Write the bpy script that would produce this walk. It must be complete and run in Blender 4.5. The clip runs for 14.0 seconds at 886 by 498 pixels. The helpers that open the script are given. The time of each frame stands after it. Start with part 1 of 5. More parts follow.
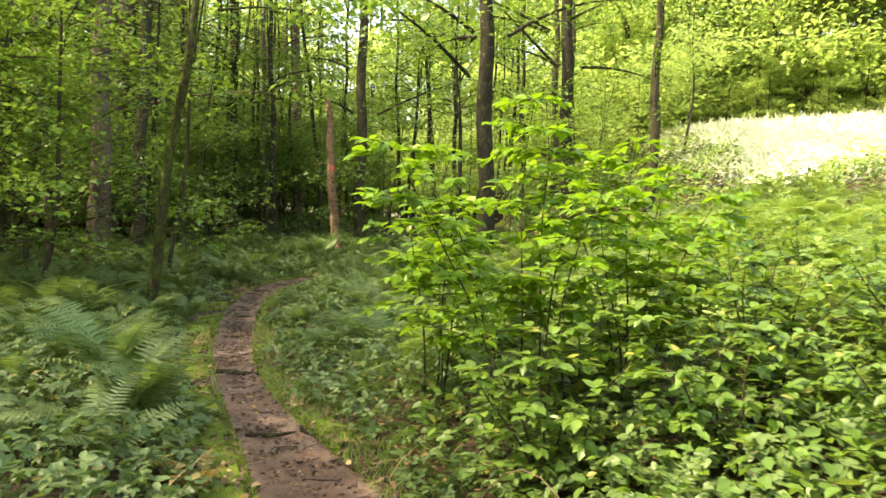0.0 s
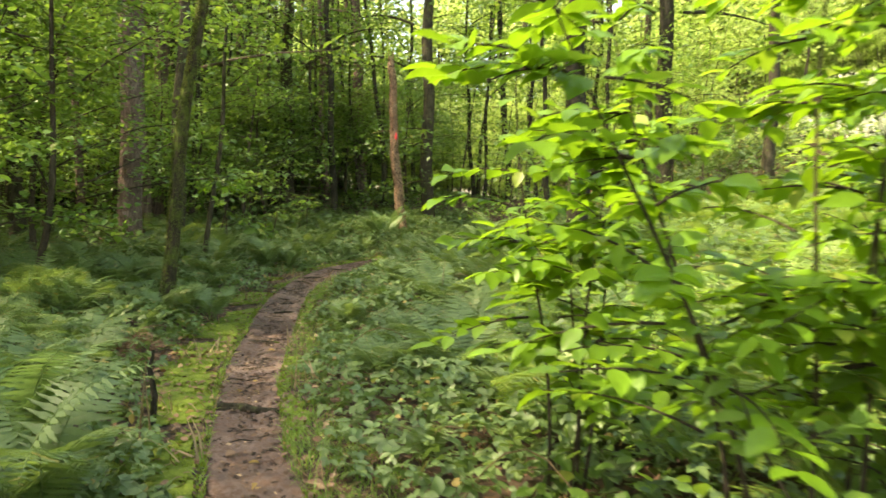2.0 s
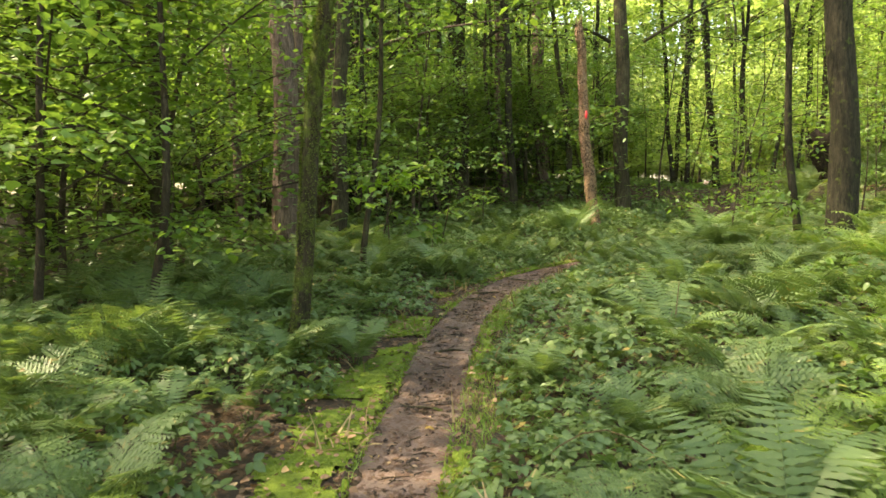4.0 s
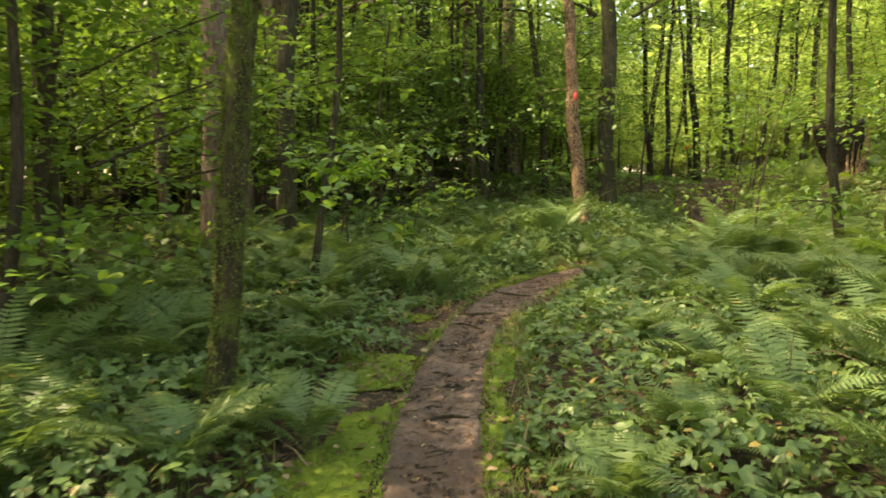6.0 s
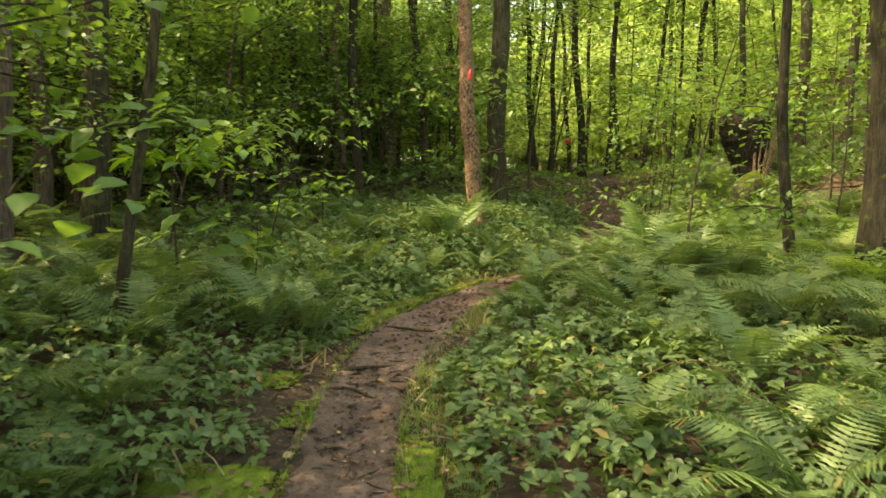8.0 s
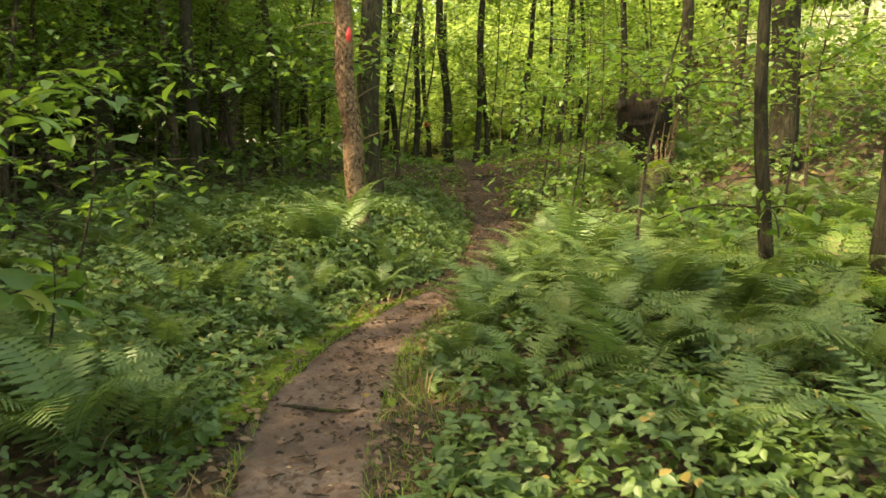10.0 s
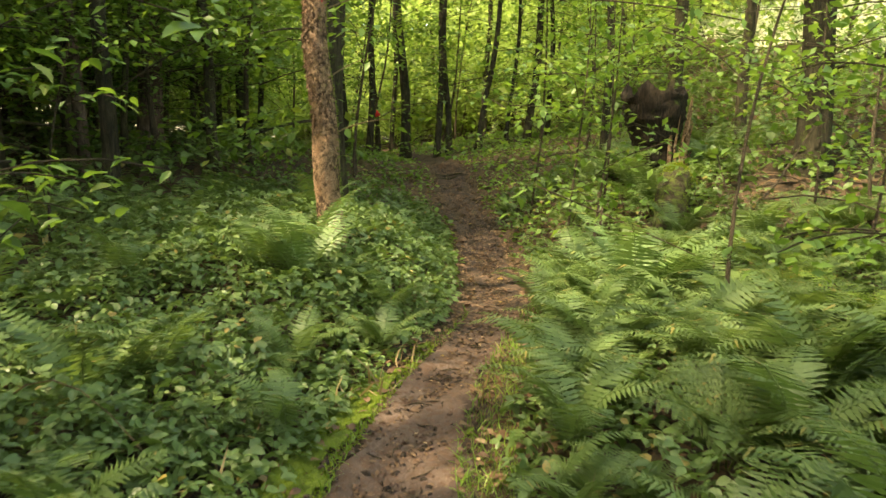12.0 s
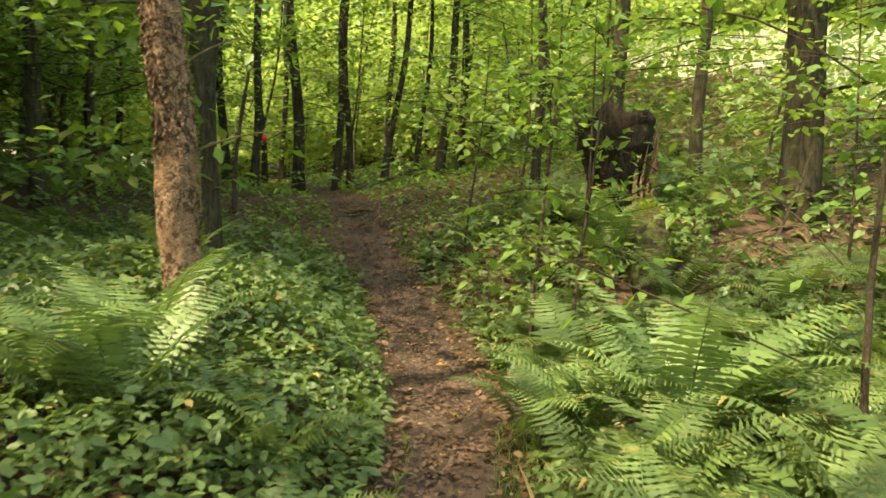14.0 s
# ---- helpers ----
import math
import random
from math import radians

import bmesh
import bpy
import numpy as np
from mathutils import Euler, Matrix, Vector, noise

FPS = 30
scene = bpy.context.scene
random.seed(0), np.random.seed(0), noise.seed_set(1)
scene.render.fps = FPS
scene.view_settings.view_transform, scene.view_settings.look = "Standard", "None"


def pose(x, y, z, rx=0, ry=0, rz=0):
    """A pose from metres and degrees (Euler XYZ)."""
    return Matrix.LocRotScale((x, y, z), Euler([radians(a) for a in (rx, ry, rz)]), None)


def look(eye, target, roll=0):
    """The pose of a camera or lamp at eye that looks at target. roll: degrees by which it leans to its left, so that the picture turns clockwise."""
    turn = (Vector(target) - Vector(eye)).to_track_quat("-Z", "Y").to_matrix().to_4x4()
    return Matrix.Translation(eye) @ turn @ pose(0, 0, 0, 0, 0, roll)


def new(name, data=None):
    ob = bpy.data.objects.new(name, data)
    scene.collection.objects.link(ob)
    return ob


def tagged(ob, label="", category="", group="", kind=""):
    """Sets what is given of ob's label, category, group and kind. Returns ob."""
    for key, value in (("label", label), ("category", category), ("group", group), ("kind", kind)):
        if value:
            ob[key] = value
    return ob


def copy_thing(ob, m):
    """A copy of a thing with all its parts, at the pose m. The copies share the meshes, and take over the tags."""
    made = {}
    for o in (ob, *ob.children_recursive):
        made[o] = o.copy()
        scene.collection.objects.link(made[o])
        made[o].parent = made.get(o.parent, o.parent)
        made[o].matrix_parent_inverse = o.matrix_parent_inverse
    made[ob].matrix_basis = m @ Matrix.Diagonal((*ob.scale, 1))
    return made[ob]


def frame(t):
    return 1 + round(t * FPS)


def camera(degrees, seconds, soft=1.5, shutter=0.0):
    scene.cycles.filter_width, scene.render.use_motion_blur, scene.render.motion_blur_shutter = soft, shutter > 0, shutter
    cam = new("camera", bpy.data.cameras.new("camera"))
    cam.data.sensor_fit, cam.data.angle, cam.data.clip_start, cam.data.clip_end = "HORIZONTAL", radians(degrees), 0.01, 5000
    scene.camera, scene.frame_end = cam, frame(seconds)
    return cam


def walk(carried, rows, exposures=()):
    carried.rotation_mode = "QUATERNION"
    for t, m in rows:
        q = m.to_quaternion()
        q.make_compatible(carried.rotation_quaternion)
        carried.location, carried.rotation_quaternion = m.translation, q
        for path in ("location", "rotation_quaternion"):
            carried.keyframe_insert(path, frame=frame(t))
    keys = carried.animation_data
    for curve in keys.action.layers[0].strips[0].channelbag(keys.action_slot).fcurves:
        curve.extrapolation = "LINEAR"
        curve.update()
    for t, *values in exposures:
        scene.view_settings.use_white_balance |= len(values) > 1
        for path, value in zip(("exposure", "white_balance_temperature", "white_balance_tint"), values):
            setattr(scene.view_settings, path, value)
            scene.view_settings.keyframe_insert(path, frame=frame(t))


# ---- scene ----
cam = camera(61.8, 14.0, soft=1.55, shutter=0.3)
PATH = [
    (0, (-0.031, 0.085, 1.327), (-0.017, 2.084, 1.262), 1.1),
    (0.5, (-0.026, 0.732, 1.272), (-0.04, 2.73, 1.201), 1.1),
    (1, (-0.065, 1.324, 1.246), (-0.09, 3.322, 1.165), 1.0),
    (1.5, (-0.119, 1.904, 1.225), (-0.181, 3.9, 1.123), 0.7),
    (2, (-0.283, 2.531, 1.208), (-0.452, 4.52, 1.085), 0.3),
    (2.5, (-0.478, 3.164, 1.23), (-0.847, 5.126, 1.098), -0.3),
    (3, (-0.62, 3.769, 1.262), (-1.131, 5.698, 1.132), -0.8),
    (3.5, (-0.781, 4.387, 1.262), (-1.393, 6.286, 1.119), -1.3),
    (3.7, (-0.821, 4.619, 1.286), (-1.456, 6.51, 1.141), -1.3),
    (5.8, (-1.749, 6.65, 1.28), (-2.319, 8.559, 1.103), -0.9),
    (6, (-1.825, 6.856, 1.3), (-2.329, 8.783, 1.126), -0.7),
    (6.5, (-1.974, 7.398, 1.299), (-2.364, 9.352, 1.124), -0.5),
    (7, (-2.175, 7.912, 1.352), (-2.507, 9.875, 1.166), -0.4),
    (7.5, (-2.328, 8.39, 1.339), (-2.578, 10.365, 1.147), 0.0),
    (8, (-2.456, 8.982, 1.339), (-2.594, 10.967, 1.139), 0.5),
    (8.5, (-2.599, 9.556, 1.366), (-2.659, 11.544, 1.159), 0.7),
    (9, (-2.742, 10.181, 1.39), (-2.615, 12.166, 1.179), 1.3),
    (9.2, (-2.804, 10.371, 1.38), (-2.638, 12.352, 1.16), 1.1),
    (11.3, (-3.41, 12.388, 1.41), (-2.941, 14.316, 1.153), 1.6),
    (11.5, (-3.423, 12.599, 1.392), (-2.95, 14.524, 1.131), 1.7),
    (12, (-3.418, 13.172, 1.45), (-2.913, 15.09, 1.192), 1.7),
    (12.5, (-3.313, 13.782, 1.45), (-2.734, 15.68, 1.203), 2.0),
    (13, (-3.249, 14.348, 1.465), (-2.623, 16.234, 1.235), 2.1),
    (13.5, (-3.119, 14.885, 1.448), (-2.454, 16.76, 1.242), 2.2),
    (14, (-3.026, 15.461, 1.452), (-2.24, 17.293, 1.291), 2.6),
]
# stops, kelvin and tint of the clip's camera
EXPOSURES = [(0.0, 2.56, 8800, 12), (3.5, 2.84, 8600, 12), (6.5, 2.68, 10000, 11), (8.5, 2.68, 10000, 10), (12.0, 2.68, 9500, 9), (14.0, 2.68, 9200, 9)]
walk(cam, [(t, look(eye, target, roll)) for t, eye, target, roll in PATH], EXPOSURES)

# ---- world, sun and exposure ----
SUN_EL, SUN_AZ = 54.0, 257.0   # azimuth clockwise from +y
world = bpy.data.worlds.new("sky")
scene.world = world
world.use_nodes = True
wn = world.node_tree.nodes
sky = wn.new("ShaderNodeTexSky")
sky.sky_type = "NISHITA"
sky.sun_disc = False
sky.sun_elevation, sky.sun_rotation = radians(SUN_EL), radians(SUN_AZ)
sky.air_density, sky.dust_density = 1.2, 2.5
wn["Background"].inputs["Strength"].default_value = 0.15
world.node_tree.links.new(sky.outputs[0], wn["Background"].inputs["Color"])
sun = new("sun", bpy.data.lights.new("sun", "SUN"))
sun.data.energy, sun.data.angle, sun.data.color = 2.5, radians(0.9), (1.0, 0.94, 0.82)
sun_dir = Vector((math.sin(radians(SUN_AZ)) * math.cos(radians(SUN_EL)), math.cos(radians(SUN_AZ)) * math.cos(radians(SUN_EL)), math.sin(radians(SUN_EL))))
sun.matrix_world = look(tuple(sun_dir * 60), (0, 0, 0))

# ---- materials ----
def mat(name):
    m = bpy.data.materials.new(name)
    m.use_nodes = True
    return m, m.node_tree, m.node_tree.nodes, m.node_tree.links, m.node_tree.nodes["Principled BSDF"]


def mix_col(nt, fac, a, b):
    n = nt.nodes.new("ShaderNodeMix")
    n.data_type = "RGBA"
    for sock, v in ((n.inputs[0], fac), (n.inputs[6], a), (n.inputs[7], b)):
        if isinstance(v, (tuple, list)):
            sock.default_value = (*v, 1)
        elif isinstance(v, (int, float)):
            sock.default_value = v
        else:
            nt.links.new(v, sock)
    return n.outputs[2]


def noise_tex(nt, vec, scale, detail=4, rough=0.6):
    n = nt.nodes.new("ShaderNodeTexNoise")
    n.inputs["Scale"].default_value, n.inputs["Detail"].default_value, n.inputs["Roughness"].default_value = scale, detail, rough
    if vec is not None:
        nt.links.new(vec, n.inputs["Vector"])
    return n.outputs["Fac"]


def ramp(nt, fac, lo, hi):
    n = nt.nodes.new("ShaderNodeMapRange")
    n.inputs["From Min"].default_value, n.inputs["From Max"].default_value = lo, hi
    nt.links.new(fac, n.inputs["Value"])
    return n.outputs["Result"]


def bump(nt, height, strength, dist, to):
    n = nt.nodes.new("ShaderNodeBump")
    n.inputs["Strength"].default_value, n.inputs["Distance"].default_value = strength, dist
    nt.links.new(height, n.inputs["Height"])
    nt.links.new(n.outputs["Normal"], to.inputs["Normal"])
    return n


def leaf_mat(name, dark, light, odd, through_col, share=0.4, rough=0.45, odd_share=0.05):
    """Leaf: varies by leaf and by plant; part of the light passes through."""
    m, nt, nodes, links, p = mat(name)
    geo, info = nodes.new("ShaderNodeNewGeometry"), nodes.new("ShaderNodeObjectInfo")
    add = nodes.new("ShaderNodeMath")
    add.operation = "MULTIPLY_ADD"
    links.new(info.outputs["Random"], add.inputs[0])
    add.inputs[1].default_value = 0.35
    half = nodes.new("ShaderNodeMath")
    half.operation = "MULTIPLY"
    links.new(geo.outputs["Random Per Island"], half.inputs[0])
    half.inputs[1].default_value = 0.65
    links.new(half.outputs[0], add.inputs[2])
    col = mix_col(nt, add.outputs[0], dark, light)
    tex = nodes.new("ShaderNodeTexCoord")
    fine = ramp(nt, noise_tex(nt, tex.outputs["Object"], 60, 3), 0.35, 0.75)
    shade = nodes.new("ShaderNodeMath")
    shade.operation = "MULTIPLY"
    links.new(fine, shade.inputs[0])
    shade.inputs[1].default_value = 0.35
    col = mix_col(nt, shade.outputs[0], col, tuple(0.55 * c for c in dark))
    rare = nodes.new("ShaderNodeMath")
    rare.operation = "LESS_THAN"
    links.new(geo.outputs["Random Per Island"], rare.inputs[0])
    rare.inputs[1].default_value = odd_share
    col = mix_col(nt, rare.outputs[0], col, odd)
    links.new(col, p.inputs["Base Color"])
    p.inputs["Roughness"].default_value = rough
    p.inputs["Specular IOR Level"].default_value = 0.35
    t = nodes.new("ShaderNodeBsdfTranslucent")
    links.new(mix_col(nt, 0.6, col, through_col), t.inputs["Color"])
    mx = nodes.new("ShaderNodeMixShader")
    mx.inputs[0].default_value = share
    links.new(p.outputs[0], mx.inputs[1])
    links.new(t.outputs[0], mx.inputs[2])
    links.new(mx.outputs[0], nodes["Material Output"].inputs["Surface"])
    return m


def bark_mat(name, dark, light, moss=0.0, scale=1.0):
    m, nt, nodes, links, p = mat(name)
    tex, mp = nodes.new("ShaderNodeTexCoord"), nodes.new("ShaderNodeMapping")
    mp.inputs["Scale"].default_value = (1, 1, 0.16)
    links.new(tex.outputs["Object"], mp.inputs["Vector"])
    plates = noise_tex(nt, mp.outputs[0], 34 * scale, 6, 0.7)
    broad = noise_tex(nt, tex.outputs["Object"], 2.2, 4)
    col = mix_col(nt, ramp(nt, plates, 0.38, 0.64), dark, light)
    col = mix_col(nt, ramp(nt, broad, 0.4, 0.8), col, tuple(0.6 * c for c in dark))
    lichen = noise_tex(nt, tex.outputs["Object"], 9, 5)
    if moss > 0:
        col = mix_col(nt, ramp(nt, lichen, 0.72 - 0.32 * moss, 0.86 - 0.32 * moss), col, (0.085, 0.115, 0.022))
    links.new(col, p.inputs["Base Color"])
    p.inputs["Roughness"].default_value = 0.92
    p.inputs["Specular IOR Level"].default_value = 0.15
    grain = noise_tex(nt, mp.outputs[0], 110 * scale, 4, 0.7)
    col = mix_col(nt, ramp(nt, grain, 0.5, 0.75), col, tuple(0.5 * c for c in dark))
    links.new(col, p.inputs["Base Color"])
    bump(nt, plates, 1.0, 0.05, p)
    return m


def soil_mat(name, dark, light, leafy, wet=0.0):
    m, nt, nodes, links, p = mat(name)
    tex = nodes.new("ShaderNodeTexCoord")
    v = tex.outputs["Object"]
    broad, mid, fine = noise_tex(nt, v, 1.6, 5), noise_tex(nt, v, 11, 6, 0.7), noise_tex(nt, v, 90, 4, 0.7)
    col = mix_col(nt, ramp(nt, broad, 0.35, 0.68), dark, light)
    col = mix_col(nt, ramp(nt, mid, 0.52, 0.78), col, tuple(0.62 * c for c in dark))
    vor = nodes.new("ShaderNodeTexVoronoi")
    vor.inputs["Scale"].default_value = 38
    links.new(v, vor.inputs["Vector"])
    pick = ramp(nt, vor.outputs["Color"], 0.55, 0.7)
    col = mix_col(nt, pick, col, leafy)
    col = mix_col(nt, ramp(nt, fine, 0.55, 0.8), col, tuple(1.4 * c for c in light))
    links.new(col, p.inputs["Base Color"])
    p.inputs["Roughness"].default_value = 0.9 - 0.3 * wet
    p.inputs["Specular IOR Level"].default_value = 0.25
    add = nodes.new("ShaderNodeMath")
    add.operation = "MULTIPLY_ADD"
    links.new(fine, add.inputs[0])
    add.inputs[1].default_value = 0.4
    links.new(mid, add.inputs[2])
    bump(nt, add.outputs[0], 0.8, 0.035, p)
    return m


M_SOIL = soil_mat("forest_soil", (0.030, 0.022, 0.013), (0.06, 0.042, 0.022), (0.095, 0.055, 0.028))
M_PATH = soil_mat("trodden_earth", (0.07, 0.046, 0.033), (0.185, 0.129, 0.095), (0.1, 0.058, 0.036), 0.25)
# leaf mould, made darker still to carry the shade on the far path
M_HUMUS_SHADED = soil_mat("leaf_mould_shaded", (0.026, 0.018, 0.012), (0.06, 0.042, 0.029), (0.11, 0.068, 0.042))
M_STALK = bark_mat("dry_stem", (0.16, 0.12, 0.06), (0.34, 0.26, 0.14), 0.0, scale=2)
# pale turf whitened further: the glare of full sun is in the colour
M_MEADOW_GLARE = soil_mat("meadow_turf_glare", (0.5, 0.52, 0.34), (0.66, 0.67, 0.5), (0.56, 0.58, 0.4))
M_FERN = leaf_mat("fern_green", (0.068, 0.126, 0.034), (0.165, 0.236, 0.074), (0.230, 0.194, 0.053), (0.207, 0.310, 0.042), 0.34)
# greyer, paler fern; on some plants the paleness stands for sun flecks
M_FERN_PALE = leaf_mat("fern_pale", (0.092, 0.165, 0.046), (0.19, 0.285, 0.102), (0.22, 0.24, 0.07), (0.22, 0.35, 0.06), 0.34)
# fern green brightened so that its colour carries the clearing's sun
M_BRACKEN_SUN = leaf_mat("sun_toned_bracken", (0.10, 0.19, 0.03), (0.23, 0.33, 0.07), (0.32, 0.25, 0.07), (0.3, 0.44, 0.05), 0.4)
M_BRAMBLE = leaf_mat("bramble_leaf", (0.058, 0.112, 0.03), (0.155, 0.23, 0.07), (0.28, 0.21, 0.06), (0.18, 0.29, 0.04), 0.3, 0.45, 0.02)
M_SHRUB = leaf_mat("shrub_leaf", (0.085, 0.18, 0.014), (0.155, 0.3, 0.024), (0.2, 0.26, 0.04), (0.27, 0.47, 0.02), 0.45, 0.4)
M_HERB = leaf_mat("clearing_leaf", (0.06, 0.125, 0.02), (0.16, 0.27, 0.05), (0.26, 0.26, 0.06), (0.24, 0.4, 0.035), 0.38, 0.4, 0.02)
M_UNDER = leaf_mat("understorey_leaf", (0.048, 0.112, 0.02), (0.142, 0.25, 0.046), (0.19, 0.235, 0.045), (0.25, 0.41, 0.045), 0.4)
M_CANOPY = leaf_mat("canopy_leaf", (0.042, 0.102, 0.016), (0.127, 0.223, 0.037), (0.190, 0.213, 0.042), (0.24, 0.385, 0.04), 0.4)
M_YELLOW = leaf_mat("yellowed_leaf", (0.2, 0.13, 0.03), (0.36, 0.25, 0.06), (0.3, 0.12, 0.04), (0.4, 0.28, 0.05), 0.35)
M_DEAD = leaf_mat("dead_leaf", (0.085, 0.045, 0.022), (0.24, 0.15, 0.08), (0.36, 0.25, 0.13), (0.2, 0.12, 0.05), 0.15, 0.6)
M_MOSS = leaf_mat("moss_green", (0.10, 0.15, 0.012), (0.2, 0.27, 0.025), (0.24, 0.22, 0.05), (0.26, 0.36, 0.03), 0.3, 0.7)
M_TRUNKMOSS = leaf_mat("trunk_moss", (0.05, 0.07, 0.012), (0.14, 0.17, 0.025), (0.2, 0.2, 0.05), (0.18, 0.24, 0.03), 0.2, 0.8)
M_MOSSMAT = soil_mat("moss_cushion", (0.06, 0.09, 0.008), (0.15, 0.21, 0.02), (0.11, 0.155, 0.015))
# lit version of the leaf green: sunlight and haze are in the colour
M_EDGE_LIT = leaf_mat("edge_leaf_lit", (0.14, 0.23, 0.04), (0.34, 0.47, 0.13), (0.4, 0.43, 0.16), (0.5, 0.66, 0.16), 0.5)
M_GRASS = leaf_mat("grass_blade", (0.08, 0.16, 0.02), (0.17, 0.28, 0.04), (0.32, 0.27, 0.1), (0.24, 0.4, 0.04), 0.35, 0.5)
# meadow grass near white, with overexposed sunlight mixed into its tone
M_MEADOWGRASS_GLARE = leaf_mat("meadow_grass", (0.58, 0.6, 0.42), (0.76, 0.77, 0.62), (0.66, 0.62, 0.48), (0.56, 0.62, 0.36), 0.3, 0.6)
M_STRAW = leaf_mat("dry_grass", (0.2, 0.15, 0.07), (0.38, 0.29, 0.14), (0.13, 0.08, 0.03), (0.3, 0.22, 0.08), 0.2, 0.7)
M_BARK = bark_mat("brown_bark", (0.03, 0.027, 0.015), (0.105, 0.09, 0.052), 0.5)
M_BARK_PINK = bark_mat("rosy_bark", (0.085, 0.060, 0.045), (0.26, 0.19, 0.145), 0.1)
M_BARK_DARK = bark_mat("dark_bark", (0.02, 0.018, 0.011), (0.068, 0.06, 0.036), 0.45)
M_BARK_MOSS = bark_mat("mossy_bark", (0.03, 0.025, 0.014), (0.10, 0.08, 0.045), 0.8)
M_TWIG = bark_mat("twig_bark", (0.05, 0.04, 0.026), (0.12, 0.095, 0.06), 0.2, scale=2)
M_DEADWOOD = bark_mat("bare_deadwood", (0.33, 0.195, 0.11), (0.66, 0.46, 0.3), 0.05, scale=0.7)
nt = M_DEADWOOD.node_tree
tex, mp = nt.nodes.new("ShaderNodeTexCoord"), nt.nodes.new("ShaderNodeMapping")
mp.inputs["Scale"].default_value = (1, 1, 0.8)
nt.links.new(tex.outputs["Object"], mp.inputs["Vector"])
clings, flakes = noise_tex(nt, mp.outputs[0], 5, 5, 0.65), noise_tex(nt, mp.outputs[0], 26, 5, 0.75)
speck = noise_tex(nt, tex.outputs["Object"], 95, 4, 0.75)
wood_in = nt.nodes["Principled BSDF"].inputs["Base Color"]
col = mix_col(nt, ramp(nt, flakes, 0.46, 0.56), wood_in.links[0].from_socket, (0.3, 0.17, 0.095))
rough_bark = mix_col(nt, ramp(nt, flakes, 0.44, 0.56), (0.055, 0.034, 0.02), (0.38, 0.25, 0.15))
col = mix_col(nt, ramp(nt, clings, 0.42, 0.54), col, rough_bark)
nt.links.new(mix_col(nt, ramp(nt, speck, 0.53, 0.62), col, (0.05, 0.036, 0.022)), wood_in)
bump(nt, flakes, 1.0, 0.05, nt.nodes["Principled BSDF"])
M_SNAGBARK = bark_mat("flaking_bark", (0.09, 0.058, 0.036), (0.36, 0.24, 0.15), 0.1, scale=1.6)
M_CHAR = bark_mat("rotten_black_wood", (0.008, 0.007, 0.005), (0.062, 0.046, 0.03), 0.35)
m, nt, nodes, links, p = mat("red_paint")
p.inputs["Base Color"].default_value, p.inputs["Roughness"].default_value = (0.75, 0.03, 0.035, 1), 0.6
bump(nt, noise_tex(nt, None, 60), 0.5, 0.01, p)
M_RED = m

# ---- mesh helpers ----
rng = np.random.default_rng(7)


def mesh_of(name, verts, faces, material, smooth=True):
    """A mesh from an array of points and one of faces that all have the same number of corners."""
    verts, faces = np.asarray(verts, np.float32), np.asarray(faces, np.int32)
    me = bpy.data.meshes.new(name)
    n, k = faces.shape
    me.vertices.add(len(verts))
    me.vertices.foreach_set("co", verts.ravel())
    me.loops.add(n * k)
    me.loops.foreach_set("vertex_index", faces.ravel())
    me.polygons.add(n)
    me.polygons.foreach_set("loop_start", np.arange(0, n * k, k, dtype=np.int32))
    me.polygons.foreach_set("use_smooth", np.full(n, smooth))
    me.update(calc_edges=True)
    me.materials.append(material)
    return me


def thing(name, label, category, group="", kind="", at=(0, 0, 0), rz=0.0, scale=1.0):
    ob = tagged(new(name), label, category, group, kind)
    ob.matrix_world = pose(*at, 0, 0, rz) @ Matrix.Scale(scale, 4)
    return ob


def part(name, me, parent, label="", local=None):
    ob = new(name, me)
    ob.parent = parent
    if local is not None:
        ob.matrix_basis = local
    return tagged(ob, label)


class Pile:
    """Gathers pieces with faces of one kind into one mesh."""

    def __init__(self):
        self.v, self.f, self.n = [], [], 0

    def add(self, v, f):
        self.v.append(np.asarray(v, float))
        self.f.append(np.asarray(f, int) + self.n)
        self.n += len(v)
        return self

    def many(self, v, f, places, turns, sizes):
        """Copies of a piece: places N x 3, turns N x 3 x 3, sizes N."""
        n, k = len(places), len(v)
        if n == 0:
            return self
        pts = np.einsum("nij,kj->nki", turns * np.asarray(sizes)[:, None, None], v) + np.asarray(places)[:, None]
        fs = np.asarray(f)[None] + (np.arange(n) * k)[:, None, None]
        return self.add(pts.reshape(-1, 3), fs.reshape(-1, np.shape(f)[1]))

    def mesh(self, name, material, smooth=True):
        return mesh_of(name, np.concatenate(self.v), np.concatenate(self.f), material, smooth)


def turns(heading, tilt, roll):
    """Turn matrices from arrays: heading about z, then nose up by tilt, then roll about the piece's own long (y) axis."""
    h, t, r = (np.asarray(a, float) for a in np.broadcast_arrays(heading, tilt, roll))
    ch, sh, ct, st, cr, sr = np.cos(h), np.sin(h), np.cos(t), np.sin(t), np.cos(r), np.sin(r)
    o, l = np.zeros_like(h), np.ones_like(h)
    rz = np.stack([np.stack([ch, -sh, o], -1), np.stack([sh, ch, o], -1), np.stack([o, o, l], -1)], -2)
    rx = np.stack([np.stack([l, o, o], -1), np.stack([o, ct, -st], -1), np.stack([o, st, ct], -1)], -2)
    ry = np.stack([np.stack([cr, o, sr], -1), np.stack([o, l, o], -1), np.stack([-sr, o, cr], -1)], -2)
    return rz @ rx @ ry


